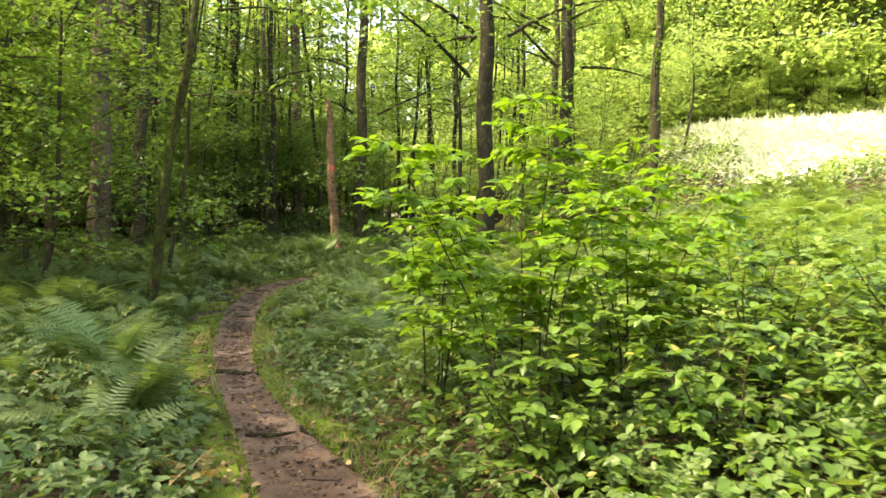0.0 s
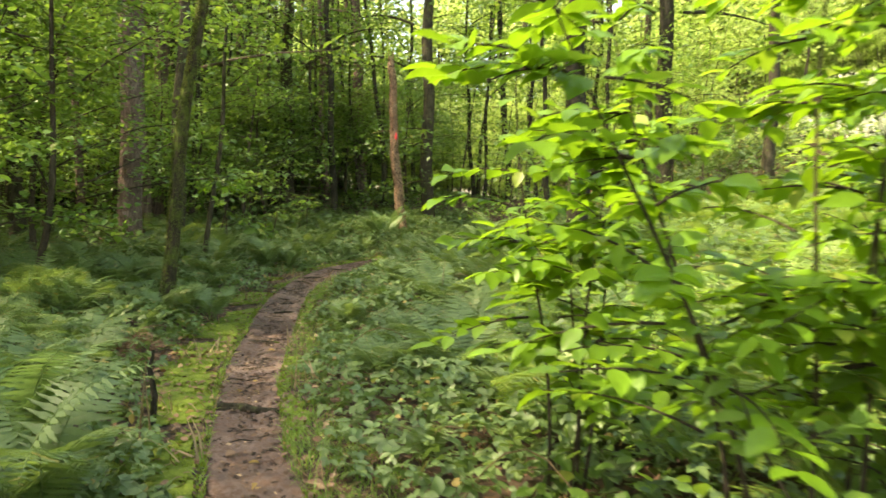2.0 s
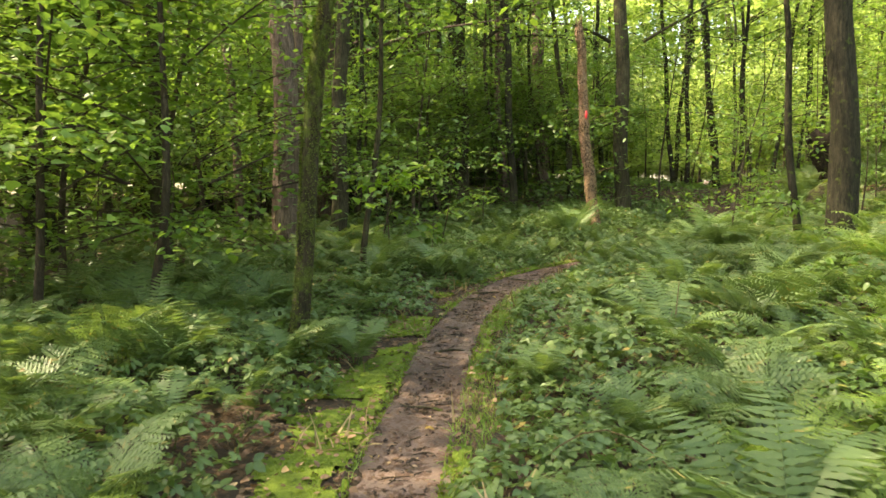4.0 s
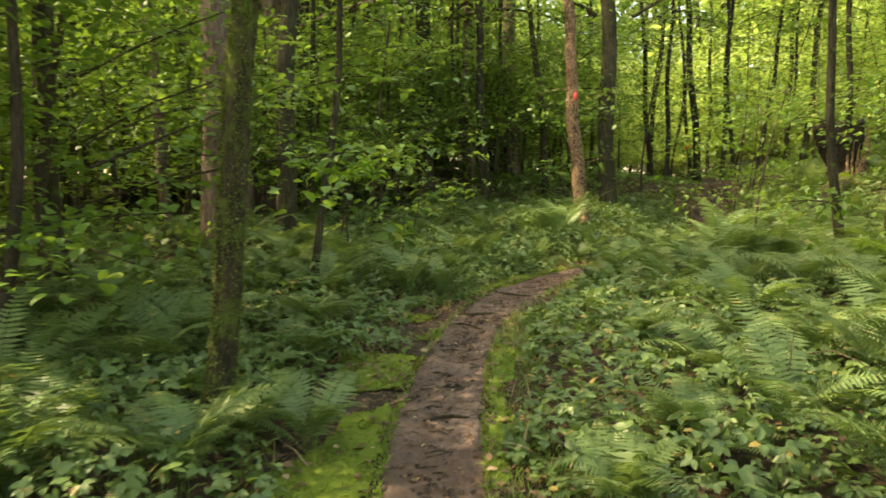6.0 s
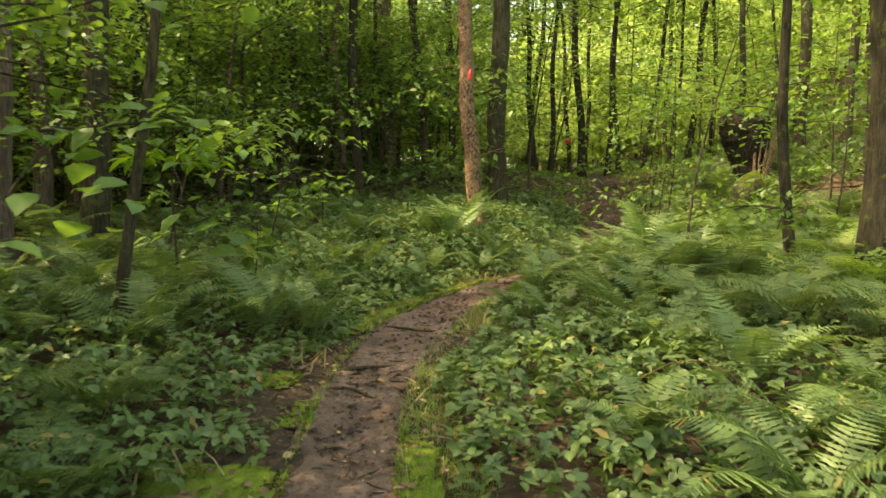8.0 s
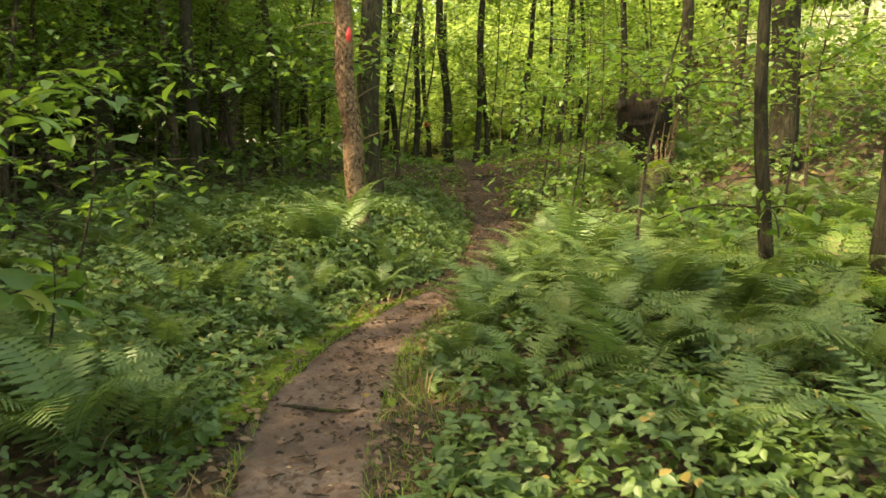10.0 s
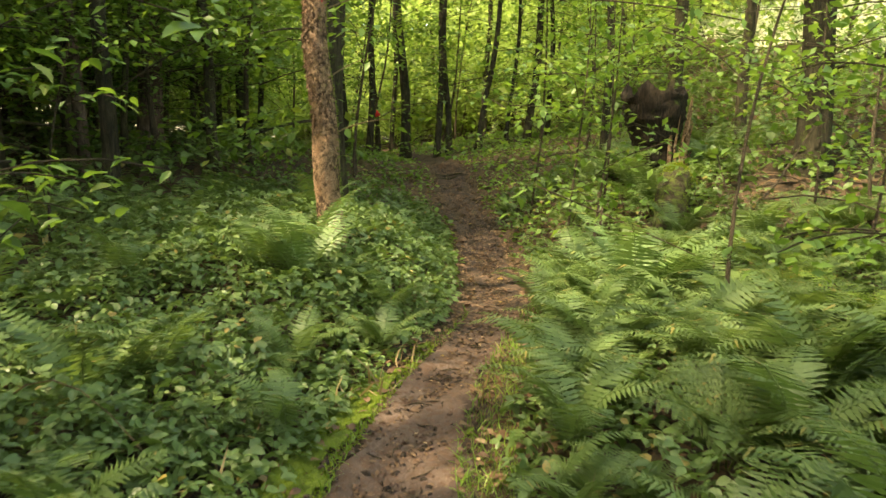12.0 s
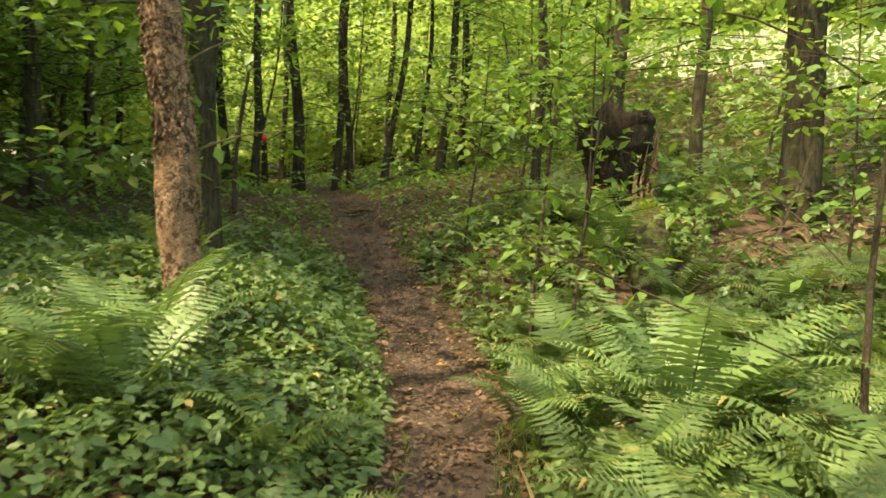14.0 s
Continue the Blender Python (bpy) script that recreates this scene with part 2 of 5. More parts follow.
def tube(points, radii, sides=8, rough=0.0, seed=0):
    """Quads round a bent line; rough: uneven girth."""
    pts, radii = np.asarray(points, float), np.asarray(radii, float)
    d = np.gradient(pts, axis=0)
    d /= np.linalg.norm(d, axis=1)[:, None]
    ref = np.where(np.abs(d[:, 2:3]) > 0.9, np.array([[1.0, 0, 0]]), np.array([[0, 0, 1.0]]))
    a = np.cross(d, ref)
    a /= np.linalg.norm(a, axis=1)[:, None]
    b = np.cross(d, a)
    ang = np.linspace(0, 2 * np.pi, sides, endpoint=False)
    local = np.random.default_rng(seed)
    wob = 1 + rough * local.normal(0, 1, (len(pts), sides))
    ring = (np.cos(ang)[None, :, None] * a[:, None] + np.sin(ang)[None, :, None] * b[:, None]) * (radii[:, None] * wob)[..., None]
    v = (pts[:, None] + ring).reshape(-1, 3)
    i, j = np.meshgrid(np.arange(len(pts) - 1), np.arange(sides), indexing="ij")
    k = (j + 1) % sides
    f = np.stack([i * sides + j, i * sides + k, (i + 1) * sides + k, (i + 1) * sides + j], -1).reshape(-1, 4)
    cap = np.array([[(len(pts) - 1) * sides + q for q in (0, 1, 2, 3)]]) if sides == 4 else np.zeros((0, 4), int)
    return v, np.concatenate([f, cap])


# leaf shapes: the stalk at the origin, the tip at y = 1
LEAF2_V = np.array([(0, 0, 0), (-0.3, 0.45, 0.07), (0, 1, -0.05), (0.3, 0.45, 0.07)])
LEAF2_F = np.array([(0, 2, 1), (0, 3, 2)])
LEAF4_V = np.array([(0, 0, 0), (-0.3, 0.3, 0.06), (-0.24, 0.68, 0.04), (0, 1, -0.1), (0.24, 0.68, 0.04), (0.3, 0.3, 0.06)])
LEAF4_F = np.array([(0, 2, 1), (0, 3, 2), (0, 4, 3), (0, 5, 4)])
LEAF6_V = np.array([(0, 0, 0), (-0.24, 0.2, 0.05), (-0.31, 0.5, 0.07), (-0.17, 0.8, 0.02), (0, 1.0, -0.1), (0.17, 0.8, 0.02), (0.31, 0.5, 0.07), (0.24, 0.2, 0.05), (0, 0.5, 0.0)])
LEAF6_F = np.array([(0, 8, 1), (1, 8, 2), (2, 8, 3), (3, 8, 4), (4, 8, 5), (5, 8, 6), (6, 8, 7), (7, 8, 0)])

BROAD6 = (LEAF6_V * np.array([1.35, 1, 1.2]), LEAF6_F)


def trefoil():
    """Bramble leaf: three toothed leaflets."""
    pile = Pile()
    one_v, one_f = LEAF4_V * np.array([1.05, 1, 1]), LEAF4_F
    pile.many(one_v, one_f, np.array([(0, 0.3, 0.02), (-0.04, 0.26, 0), (0.04, 0.26, 0)]), turns([0, 1.25, -1.25], [-0.1, -0.15, -0.15], [0, 0.1, -0.1]), [0.72, 0.58, 0.58])
    return np.concatenate(pile.v), np.concatenate(pile.f)


TREFOIL_V, TREFOIL_F = trefoil()

# ---- the lie of the land ----
PATH_Y = np.array([-8.0, 0.5, 2.8, 4.0, 4.75, 6.2, 7.6, 8.9, 10.7, 11.9, 13.2, 14.2, 15.1, 16.2, 17.2, 18.0, 18.75, 19.9, 21.1, 22.4, 23.9, 25.2, 26.6, 28.6, 34.0])
PATH_X = np.array([1.2, 0.05, -0.33, -0.65, -0.97, -1.62, -2.1, -2.46, -2.88, -3.1, -3.22, -3.2, -3.08, -2.8, -2.35, -1.92, -1.5, -1.08, -0.8, -0.5, -0.32, -0.08, 0.14, 0.12, -0.6])
PATH_W = np.array([0.4, 0.4, 0.39, 0.38, 0.33, 0.24, 0.24, 0.28, 0.3, 0.28, 0.28, 0.31, 0.36, 0.29, 0.26, 0.27, 0.27, 0.27, 0.27, 0.28, 0.29, 0.29, 0.28, 0.24, 0.2])
LIE_Y = np.array([-12, 0, 3, 7, 9.9, 12, 13.7, 17, 20.5, 22, 27, 30, 60])
LIE_Z = np.array([-0.25, -0.15, -0.15, -0.1, -0.15, -0.02, 0.05, 0.13, 0.17, 0.27, 1.2, 1.35, 1.5])


def path_x(y):
    return np.interp(y, PATH_Y, PATH_X)


def path_half(y):
    return np.interp(y, PATH_Y, PATH_W)


def wave(x, y, s, k):
    return np.sin(x * s + k) * np.cos(y * s * 1.13 + 2 * k) + 0.5 * np.sin(x * s * 2.3 - y * s * 1.9 + 3 * k)


def land(x, y):
    """Height of the ground, without the trodden path."""
    x, y = np.asarray(x, float), np.asarray(y, float)
    z = np.interp(y, LIE_Y, LIE_Z)
    u = x + 0.8
    up = 0.2 * np.clip(u - 0.8, 0, 30) + 0.04 * np.clip(u - 4.5, 0, 9) ** 2
    up = np.where(u > 6.5, 0.2 * 5.7 + 0.04 * 4 + 0.12 * (np.clip(u, 6.5, 12) - 6.5), up)
    far_rise = 0.16 * np.clip(0.55 * x + 0.835 * y - 15.5, 0, 26) * np.clip((x - 4.5) / 5.5, 0, 1)
    bank = 0.55 * np.exp(-((y - 22.2) / 1.8) ** 2) * np.clip((x - 0.1) / 1.4, 0, 1)
    z = z + 3.3 * np.tanh(up / 3.3) * np.interp(y, [-60, 0, 22, 34], [0.6, 1, 1, 0.8]) + bank + far_rise
    z = z + 0.07 * np.clip(path_x(y) - x - 0.6, 0, 5) + 0.4 * np.exp(-((x + 2.9) ** 2 + (y - 20.6) ** 2) / 2.4) * np.clip((path_x(y) - 0.35 - x) / 0.6, 0, 1)
    off = np.clip((np.abs(x - path_x(y)) - 0.5) / 2.0, 0, 1)
    return z + off * 0.05 * wave(x, y, 1.1, 0.4) + off * 0.03 * wave(x, y, 2.9, 1.7)


def off_path(x, y):
    """Metres outside the edge of the path; negative on it."""
    return np.abs(x - path_x(y)) - path_half(y)


def rise(x, y, margin):
    return float(land(x, y)) + margin


# ground: one sheet, fine near the walk and coarse to the horizon
def spaced(fine_from, fine_to, step, far):
    line = list(np.arange(fine_from, fine_to + 1e-6, step))
    s, a, b = step, fine_from, fine_to
    while b < far:
        s *= 1.25
        a, b = a - s, b + s
        line = [a] + line + [b]
    return np.array(line)


gx, gy = spaced(-9, 9, 0.16, 1500), spaced(-2, 32, 0.16, 1500)
X, Y = np.meshgrid(gx, gy)
Z = land(np.clip(X, -60, 60), np.clip(Y, -60, 90))
Z -= np.where((off_path(X, Y) < -0.04) & (Y < 34) & (Y > -8), 0.05, 0.0)
idx = np.arange(X.size).reshape(X.shape)
quads = np.stack([idx[:-1, :-1], idx[:-1, 1:], idx[1:, 1:], idx[1:, :-1]], -1).reshape(-1, 4)
ground = new("ground", mesh_of("ground", np.stack([X, Y, Z], -1).reshape(-1, 3), quads, M_SOIL))
tagged(ground, "dark forest soil under leaf litter and plants", "ground", kind="structure")

# trodden earth path, hollowed, with uneven edges
ys = np.arange(-7.5, 33.5, 0.07)
us = np.linspace(-1, 1, 23)
YY, UU = np.meshgrid(ys, us, indexing="ij")
edge = 1 + 0.16 * np.sin(YY * 3.1 + 1.3 * np.sign(UU)) + 0.1 * np.sin(YY * 7.7 + 2.1 * np.sign(UU)) + 0.08 * np.sin(YY * 17 + 4 * np.sign(UU))
XX = path_x(YY) + UU * path_half(YY) * (1 + (edge - 1) * np.abs(UU)) * 1.02
hollow = -0.035 * (1 - UU**2)
lumps = 0.009 * wave(XX, YY, 9, 0.3) + 0.004 * wave(XX, YY, 21, 1.1) + rng.normal(0, 0.003, XX.shape)
steps = 0.006 * np.sin(YY * 2.3 + 1.5 * UU) + 0.005 * wave(XX, YY, 5, 2.2)
ZZ = land(XX, YY) + hollow + (lumps + steps) * (1 - UU**4) - 0.03 * UU**8 + 0.012
idx = np.arange(XX.size).reshape(XX.shape)
quads = np.stack([idx[:-1, :-1], idx[:-1, 1:], idx[1:, 1:], idx[1:, :-1]], -1).reshape(-1, 4)
path = new("path", mesh_of("path", np.stack([XX, YY, ZZ], -1).reshape(-1, 3), quads, M_PATH))
# far stretch: leaf mould whose colour also holds the shade of the ramp
path.data.materials.append(M_HUMUS_SHADED)
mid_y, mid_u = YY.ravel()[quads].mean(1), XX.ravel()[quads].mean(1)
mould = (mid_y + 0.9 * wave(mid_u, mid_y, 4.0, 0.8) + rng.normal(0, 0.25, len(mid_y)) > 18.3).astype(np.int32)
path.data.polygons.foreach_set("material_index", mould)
tagged(path, "narrow trodden footpath of grey-brown earth through the wood", "path", kind="structure")

# pale meadow beyond the rise; the sun's glare is put into its colour
mx, my = np.meshgrid(np.linspace(5.5, 60, 110), np.linspace(14.5, 90, 150))
keep = land(np.clip(mx, -60, 60), my) + 0.015
idx = np.arange(mx.size).reshape(mx.shape)
quads = np.stack([idx[:-1, :-1], idx[:-1, 1:], idx[1:, 1:], idx[1:, :-1]], -1).reshape(-1, 4)
cx = mx.ravel()[quads].mean(1)
cy = my.ravel()[quads].mean(1)
quads = quads[(cx > 7.8 + 0.12 * (cy - 20) + 0.5 * np.sin(cy)) & (cy > 19.0 + 0.5 * np.sin(cx * 1.7))]
meadow = new("meadow", mesh_of("meadow", np.stack([mx, my, keep + 0.03], -1).reshape(-1, 3), quads, M_MEADOW_GLARE))
tagged(meadow, "pale grass meadow at the wood's edge, whitened for sun glare", "meadow", kind="structure")

# ---- trees ----
def bent(base, lean, height, n, sway, seed):
    """A trunk's line from its base: lean is its top's offset in x and y."""
    local = np.random.default_rng(seed)
    s = np.linspace(0, 1, n)
    a, b = local.uniform(0, 6.3, 2)
    kink = min(height, 6) * 0.006
    x = base[0] + lean[0] * s + sway * (np.sin(4.2 * s + a) - np.sin(a)) + kink * (np.sin(1.9 * height * s + b) - np.sin(b))
    y = base[1] + lean[1] * s + sway * (np.cos(3.7 * s + b) - np.cos(b))
    return np.stack([x, y, base[2] + height * s], -1)


def trunk_radii(radius, n, flare=0.55, end=0.25, height=12.0):
    h = np.linspace(0, height, n)
    return radius * (1 - (1 - end) * (h / height) ** 1.1) * (1 + flare * np.exp(-h / 0.22))


def limb(start, heading, up, length, n, droop, seed):
    local = np.random.default_rng(seed)
    s = np.linspace(0, 1, n)
    bend = local.normal(0, 0.12)
    out = length * s
    h = heading + bend * 2 * s
    x = start[0] + np.cumsum(np.gradient(out) * np.cos(h)) * math.cos(up)
    y = start[1] + np.cumsum(np.gradient(out) * np.sin(h)) * math.cos(up)
    z = start[2] + length * (math.sin(up) * s - droop * s**2)
    return np.stack([x, y, z], -1)


def leaf_cloud(pile, centres, spread, flat, count, size, local, shape=(LEAF2_V, LEAF2_F), slope=0.45):
    """Leaves in flat layers round the given centres."""
    c = centres[local.integers(0, len(centres), count)]
    p = c + local.normal(0, 1, (count, 3)) * np.array([spread, spread, flat])
    t = turns(local.uniform(0, 6.283, count), local.normal(-0.2, slope, count), local.normal(0, slope, count))
    pile.many(*shape, p, t, size * local.uniform(0.6, 1.25, count))


def make_tree(name, base, radius, height, lean, bark, label, crown_from, leaves, leaf_size, leaf_mat_, seed, sway=0.05, low_limbs=0, group="woodland trees", spread=2.2, sides=14, limbs=14, crown_label="", twigs=0, shape=None, slope=0.45, cling=0.16):
    """One tree: trunk with limbs as one mesh, crown as another."""
    local = np.random.default_rng(seed)
    ob = thing(name, label, "tree", group, at=base)
    n = max(10, int(height * 2.2))
    line = bent((0, 0, -0.15), lean, height, n, sway, seed)
    wood = Pile()
    wood.add(*tube(line, trunk_radii(radius, n, height=height), sides, 0.035, seed))
    part("trunk", wood.mesh("trunk", bark), ob)
    centres, boughs = [], Pile()
    for k in range(limbs + low_limbs):
        low = k >= limbs
        hz = local.uniform(0.9, crown_from) if low else local.uniform(crown_from, height * 0.97)
        i = int(hz / height * (n - 1))
        length = local.uniform(0.5, 1.1) * spread * (0.45 if low else (1.15 - 0.6 * (hz - crown_from) / max(height - crown_from, 0.1)))
        up = local.uniform(-0.1, 0.35) if low else local.uniform(0.1, 0.75)
        line_l = limb(line[i], local.uniform(0, 6.283), up, length, 7, local.uniform(0.05, 0.35), seed * 31 + k)
        r0 = radius * (0.13 if low else 0.25)
        boughs.add(*tube(line_l[::2] if twigs else line_l, np.linspace(r0, 0.006, 4 if twigs else 7), 4 if twigs else 6, 0.05, k))
        for w in range(twigs):
            q = line_l[local.integers(2, 6)]
            tw = limb(q, local.uniform(0, 6.283), local.uniform(-0.2, 0.5), length * local.uniform(0.3, 0.5), 3, 0.15, seed * 77 + k * 9 + w)
            boughs.add(*tube(tw, np.linspace(r0 * 0.4 + 0.002, 0.003, 3), 3, 0, 0))
            centres.append(tw[1:])
        if not low or leaves:
            centres.append(line_l[2:])
    wood_mat = bark if radius > 0.06 else M_TWIG
    if twigs and boughs.v:
        tagged(part("branchwork", boughs.mesh("branchwork", wood_mat), ob), kind="stuff")
    elif boughs.v:
        for v, f in zip(boughs.v, boughs.f):
            part("bough", mesh_of("bough", v, f - f.min(), wood_mat), ob)
    if leaves and centres:
        crown = Pile()
        leaf_cloud(crown, np.concatenate(centres), cling * spread, 0.32 * cling * spread, leaves, leaf_size, local, shape or (LEAF2_V, LEAF2_F), slope)
        part("crown", crown.mesh("crown", leaf_mat_), ob, crown_label)
    return ob


def on(x, y, dz=0.0):
    return (x, y, float(land(x, y)) + dz)


OAK = "brown-barked woodland tree with leafy crown above ferns"
make_tree("tree", on(-7.05, 15.4), 0.215, 15, (0.1, 0.2), M_BARK_PINK, "tall straight pine-like trunk with rosy flaking bark", 11.0, 600, 0.15, M_CANOPY, 11, 0.03)
make_tree("tree", on(-6.85, 16.7), 0.15, 13, (0.3, 1.3), M_BARK, "greyish brown trunk standing close beside a larger one", 10.5, 450, 0.15, M_CANOPY, 12)
make_tree("tree", on(-7.75, 17.3), 0.11, 12, (-0.5, 0.2), M_BARK_PINK, "slender rosy trunk behind a pair of larger ones", 10.0, 250, 0.15, M_CANOPY, 13)
make_tree("tree", on(-7.7, 13.3), 0.125, 12, (-0.3, 0.2), M_BARK, "mid-sized brown trunk at the dark edge of the wood", 4.5, 2300, 0.15, M_CANOPY, 14, low_limbs=3, spread=3.0)
make_tree("tree", on(-5.0, 26.3), 0.2, 16, (-0.5, 0.2), M_BARK_PINK, "tall rosy-brown trunk rising out of low ferns", 4.8, 2600, 0.15, M_CANOPY, 15, 0.03)
make_tree("tree", on(-6.5, 23.4), 0.21, 14, (0.0, 0.2), M_BARK, OAK, 4.6, 2400, 0.15, M_CANOPY, 16, low_limbs=2, spread=3.0)
make_tree("tree", on(-2.39, 22.58), 0.18, 16, (-0.1, 0.3), M_BARK, "thick dark trunk standing just behind the dead snag", 4.2, 4600, 0.14, M_CANOPY, 17, 0.03, low_limbs=3, spread=3.3)
make_tree("tree", on(0.95, 15.75), 0.19, 16, (-0.15, 0.2), M_BARK_DARK, "thick dark trunk rising out of bracken at the clearing", 4.0, 3600, 0.14, M_CANOPY, 18, 0.03, spread=3.4)
make_tree("tree", on(3.58, 21.3), 0.21, 16, (0.0, 0.3), M_BARK_DARK, "thick dark trunk on the fern-covered bank", 4.4, 3200, 0.14, M_CANOPY, 19, 0.03, low_limbs=3, spread=3.2)
make_tree("tree", on(4.15, 23.5), 0.09, 13, (0.1, 0.2), M_BARK, "slim straight brown trunk near the meadow edge", 4.2, 1800, 0.14, M_CANOPY, 20)
make_tree("tree", on(5.7, 20.2), 0.14, 14, (0.2, 0.2), M_BARK, "brown trunk in front of the sunlit meadow", 4.2, 2200, 0.14, M_CANOPY, 21)
make_tree("tree", on(0.62, 16.8), 0.062, 7.5, (-0.25, 0.2), M_BARK_DARK, "thin dark tree with bare side branches", 2.6, 700, 0.11, M_UNDER, 22, 0.05, low_limbs=6, spread=1.6)
make_tree("tree", on(2.74, 25.4), 0.075, 12, (-0.1, 0.2), M_BARK_DARK, "slim dark trunk behind the rotten stump", 4.5, 650, 0.14, M_CANOPY, 23)

make_tree("tree", on(3.88, 25.0), 0.13, 13, (0.1, 0.2), M_BARK, "greenish grey trunk rising behind the rotten stump", 4.5, 650, 0.14, M_CANOPY, 24)
make_tree("tree", on(-5.0, 22.55), 0.1, 13, (-0.3, 0.3), M_BARK_DARK, "dark slender trunk rising out of low brambles", 5.0, 2200, 0.14, M_CANOPY, 25, spread=3.0)

# row of slim dark trees along the crest
for k, (x, y, r, lx) in enumerate([(-0.12, 32.8, 0.1, -0.2), (-0.2, 28.7, 0.15, -0.2), (0.45, 28.6, 0.1, 0.25), (0.74, 28.7, 0.09, -0.25), (1.35, 28.6, 0.09, 0.7), (2.05, 28.8, 0.065, 0.4), (2.45, 28.6, 0.125, 0.35), (-1.42, 28.9, 0.11, -0.1), (-1.05, 28.4, 0.1, 0.4), (-3.5, 28.8, 0.12, -0.3), (-3.2, 30.2, 0.09, 0.2), (3.3, 29.4, 0.09, 0.2), (-1.5, 32.5, 0.12, 0.4), (2.9, 33.0, 0.11, 0.4), (0.6, 34.5, 0.1, -0.3)]):
    make_tree("slim_tree", on(x, y), 0.7 * r, 12, (1.5 * lx, 0.2), M_BARK_DARK, "slim dark-barked tree on the crest beyond the path", 4.2, 1300, 0.12, M_CANOPY, 60 + k, 0.14, group="slim trees on the crest", low_limbs=2, spread=1.9)

# leaning mossy tree beside the path
make_tree("mossy_tree", on(-4.05, 10.3), 0.08, 8.5, (1.15, 0.1), M_BARK_MOSS, "leaning dark trunk wrapped in yellow-green moss", 4.3, 2800, 0.11, M_UNDER, 31, 0.03, spread=2.7, twigs=2, shape=BROAD6, slope=0.3)
moss_coat = Pile()
line = bent(np.array(on(-4.05, 10.3)) + (0, 0, -0.15), (1.15, 0.1), 8.5, 18, 0.03, 31)
n = 11000
up = rng.uniform(0.02, 0.45, n)
ang = rng.normal(4.3, 1.3, n)
r = 0.079 * (1 - 0.75 * up**1.1) * (1 + 0.5 * np.exp(-8.5 * up / 0.22))
at = np.stack([np.interp(up, np.linspace(0, 1, 18), line[:, a]) for a in range(3)], -1) + np.stack([r * np.cos(ang), r * np.sin(ang), 0 * r], -1)
keep = wave(7 * ang, 30 * up, 0.5, 1.3) + rng.normal(0, 0.5, n) > -0.1
moss_coat.many(LEAF2_V, LEAF2_F, at[keep], turns(ang[keep] - 1.571, rng.uniform(-0.9, 0.6, keep.sum()), rng.uniform(-1, 1, keep.sum())), rng.uniform(0.01, 0.024, keep.sum()))
tagged(new("moss", moss_coat.mesh("moss", M_TRUNKMOSS)), "cushions of yellow-green moss on the leaning trunk", "moss", kind="stuff")

# young saplings close to the path
LEAF6 = (LEAF6_V, LEAF6_F)
LONG6 = (LEAF6_V * np.array([0.8, 1, 1.3]), LEAF6_F)
make_tree("sapling", on(-5.0, 14.75), 0.014, 1.75, (0.05, 0.0), M_TWIG, "young chestnut sapling with bright yellow-green leaves", 1.35, 70, 0.17, M_SHRUB, 36, 0.04, spread=0.5, sides=6, limbs=6, group="saplings", twigs=1, shape=LONG6, slope=0.4, cling=0.1)
make_tree("sapling", on(-4.5, 14.95), 0.01, 0.95, (0.03, 0.0), M_TWIG, "low chestnut seedling with long drooping leaves", 0.6, 34, 0.2, M_UNDER, 37, 0.03, spread=0.4, sides=6, limbs=5, group="saplings", twigs=1, shape=LONG6, slope=0.6, cling=0.08)
make_tree("sapling", on(-5.06, 13.85), 0.046, 6.5, (0.75, 0.1), M_BARK, "young grey-green sapling with a crooked side branch", 1.7, 360, 0.1, M_UNDER, 32, 0.05, spread=1.3, sides=8, limbs=9, group="saplings", shape=LEAF6, slope=0.3, cling=0.06)
make_tree("sapling", on(-0.31, 17.42), 0.018, 3.6, (0.7, 0.0), M_TWIG, "forked dark sapling among the ferns", 0.9, 300, 0.10, M_UNDER, 33, 0.12, spread=1.5, sides=7, limbs=9, group="saplings", twigs=1)
for k, (x, y, h) in enumerate([(-0.16, 19.8, 3.2), (0.0, 20.1, 3.0), (-0.26, 20.2, 3.4), (0.4, 22.9, 2.6), (2.1, 19.5, 3.2), (3.2, 18.6, 3.4), (1.6, 18.3, 2.6)]):
    make_tree("sapling", on(x, y), 0.016, h, (0.15, 0.1), M_TWIG, "thin-stemmed leafy sapling on the bank", 1.1, 330, 0.10, M_UNDER, 40 + k, 0.05, spread=1.2, sides=6, limbs=8, group="saplings", twigs=1)

# hazels whose layered leaves hang beside the path
for k, (x, y, h) in enumerate([(-6.2, 9.7, 5.0), (-7.1, 11.0, 4.6), (-8.6, 10.2, 4.6)]):
    make_tree("hazel", on(x, y), 0.04, h, (0.4, 0.2), M_TWIG, "hazel with broad layered green leaves over the ferns", 1.1, 2600, 0.09, M_UNDER, 120 + k, 0.15, spread=2.1, sides=8, limbs=17, group="hazels beside the path", twigs=2, shape=BROAD6, slope=0.25, cling=0.09)
for k, (x, y, h) in enumerate([(-5.5, 15.5, 2.1), (-5.0, 16.8, 1.6), (-6.0, 18.4, 2.3), (-5.0, 19.8, 1.9), (-8.3, 12.6, 2.4)]):
    make_tree("sapling", on(x, y), 0.015, h, (0.2, 0.1), M_TWIG, "low sapling with long drooping leaves in shade", 0.6, 150, 0.13, M_UNDER, 140 + k, 0.06, spread=1.3, sides=6, limbs=9, group="saplings", twigs=1, shape=LONG6, slope=0.3, cling=0.06)

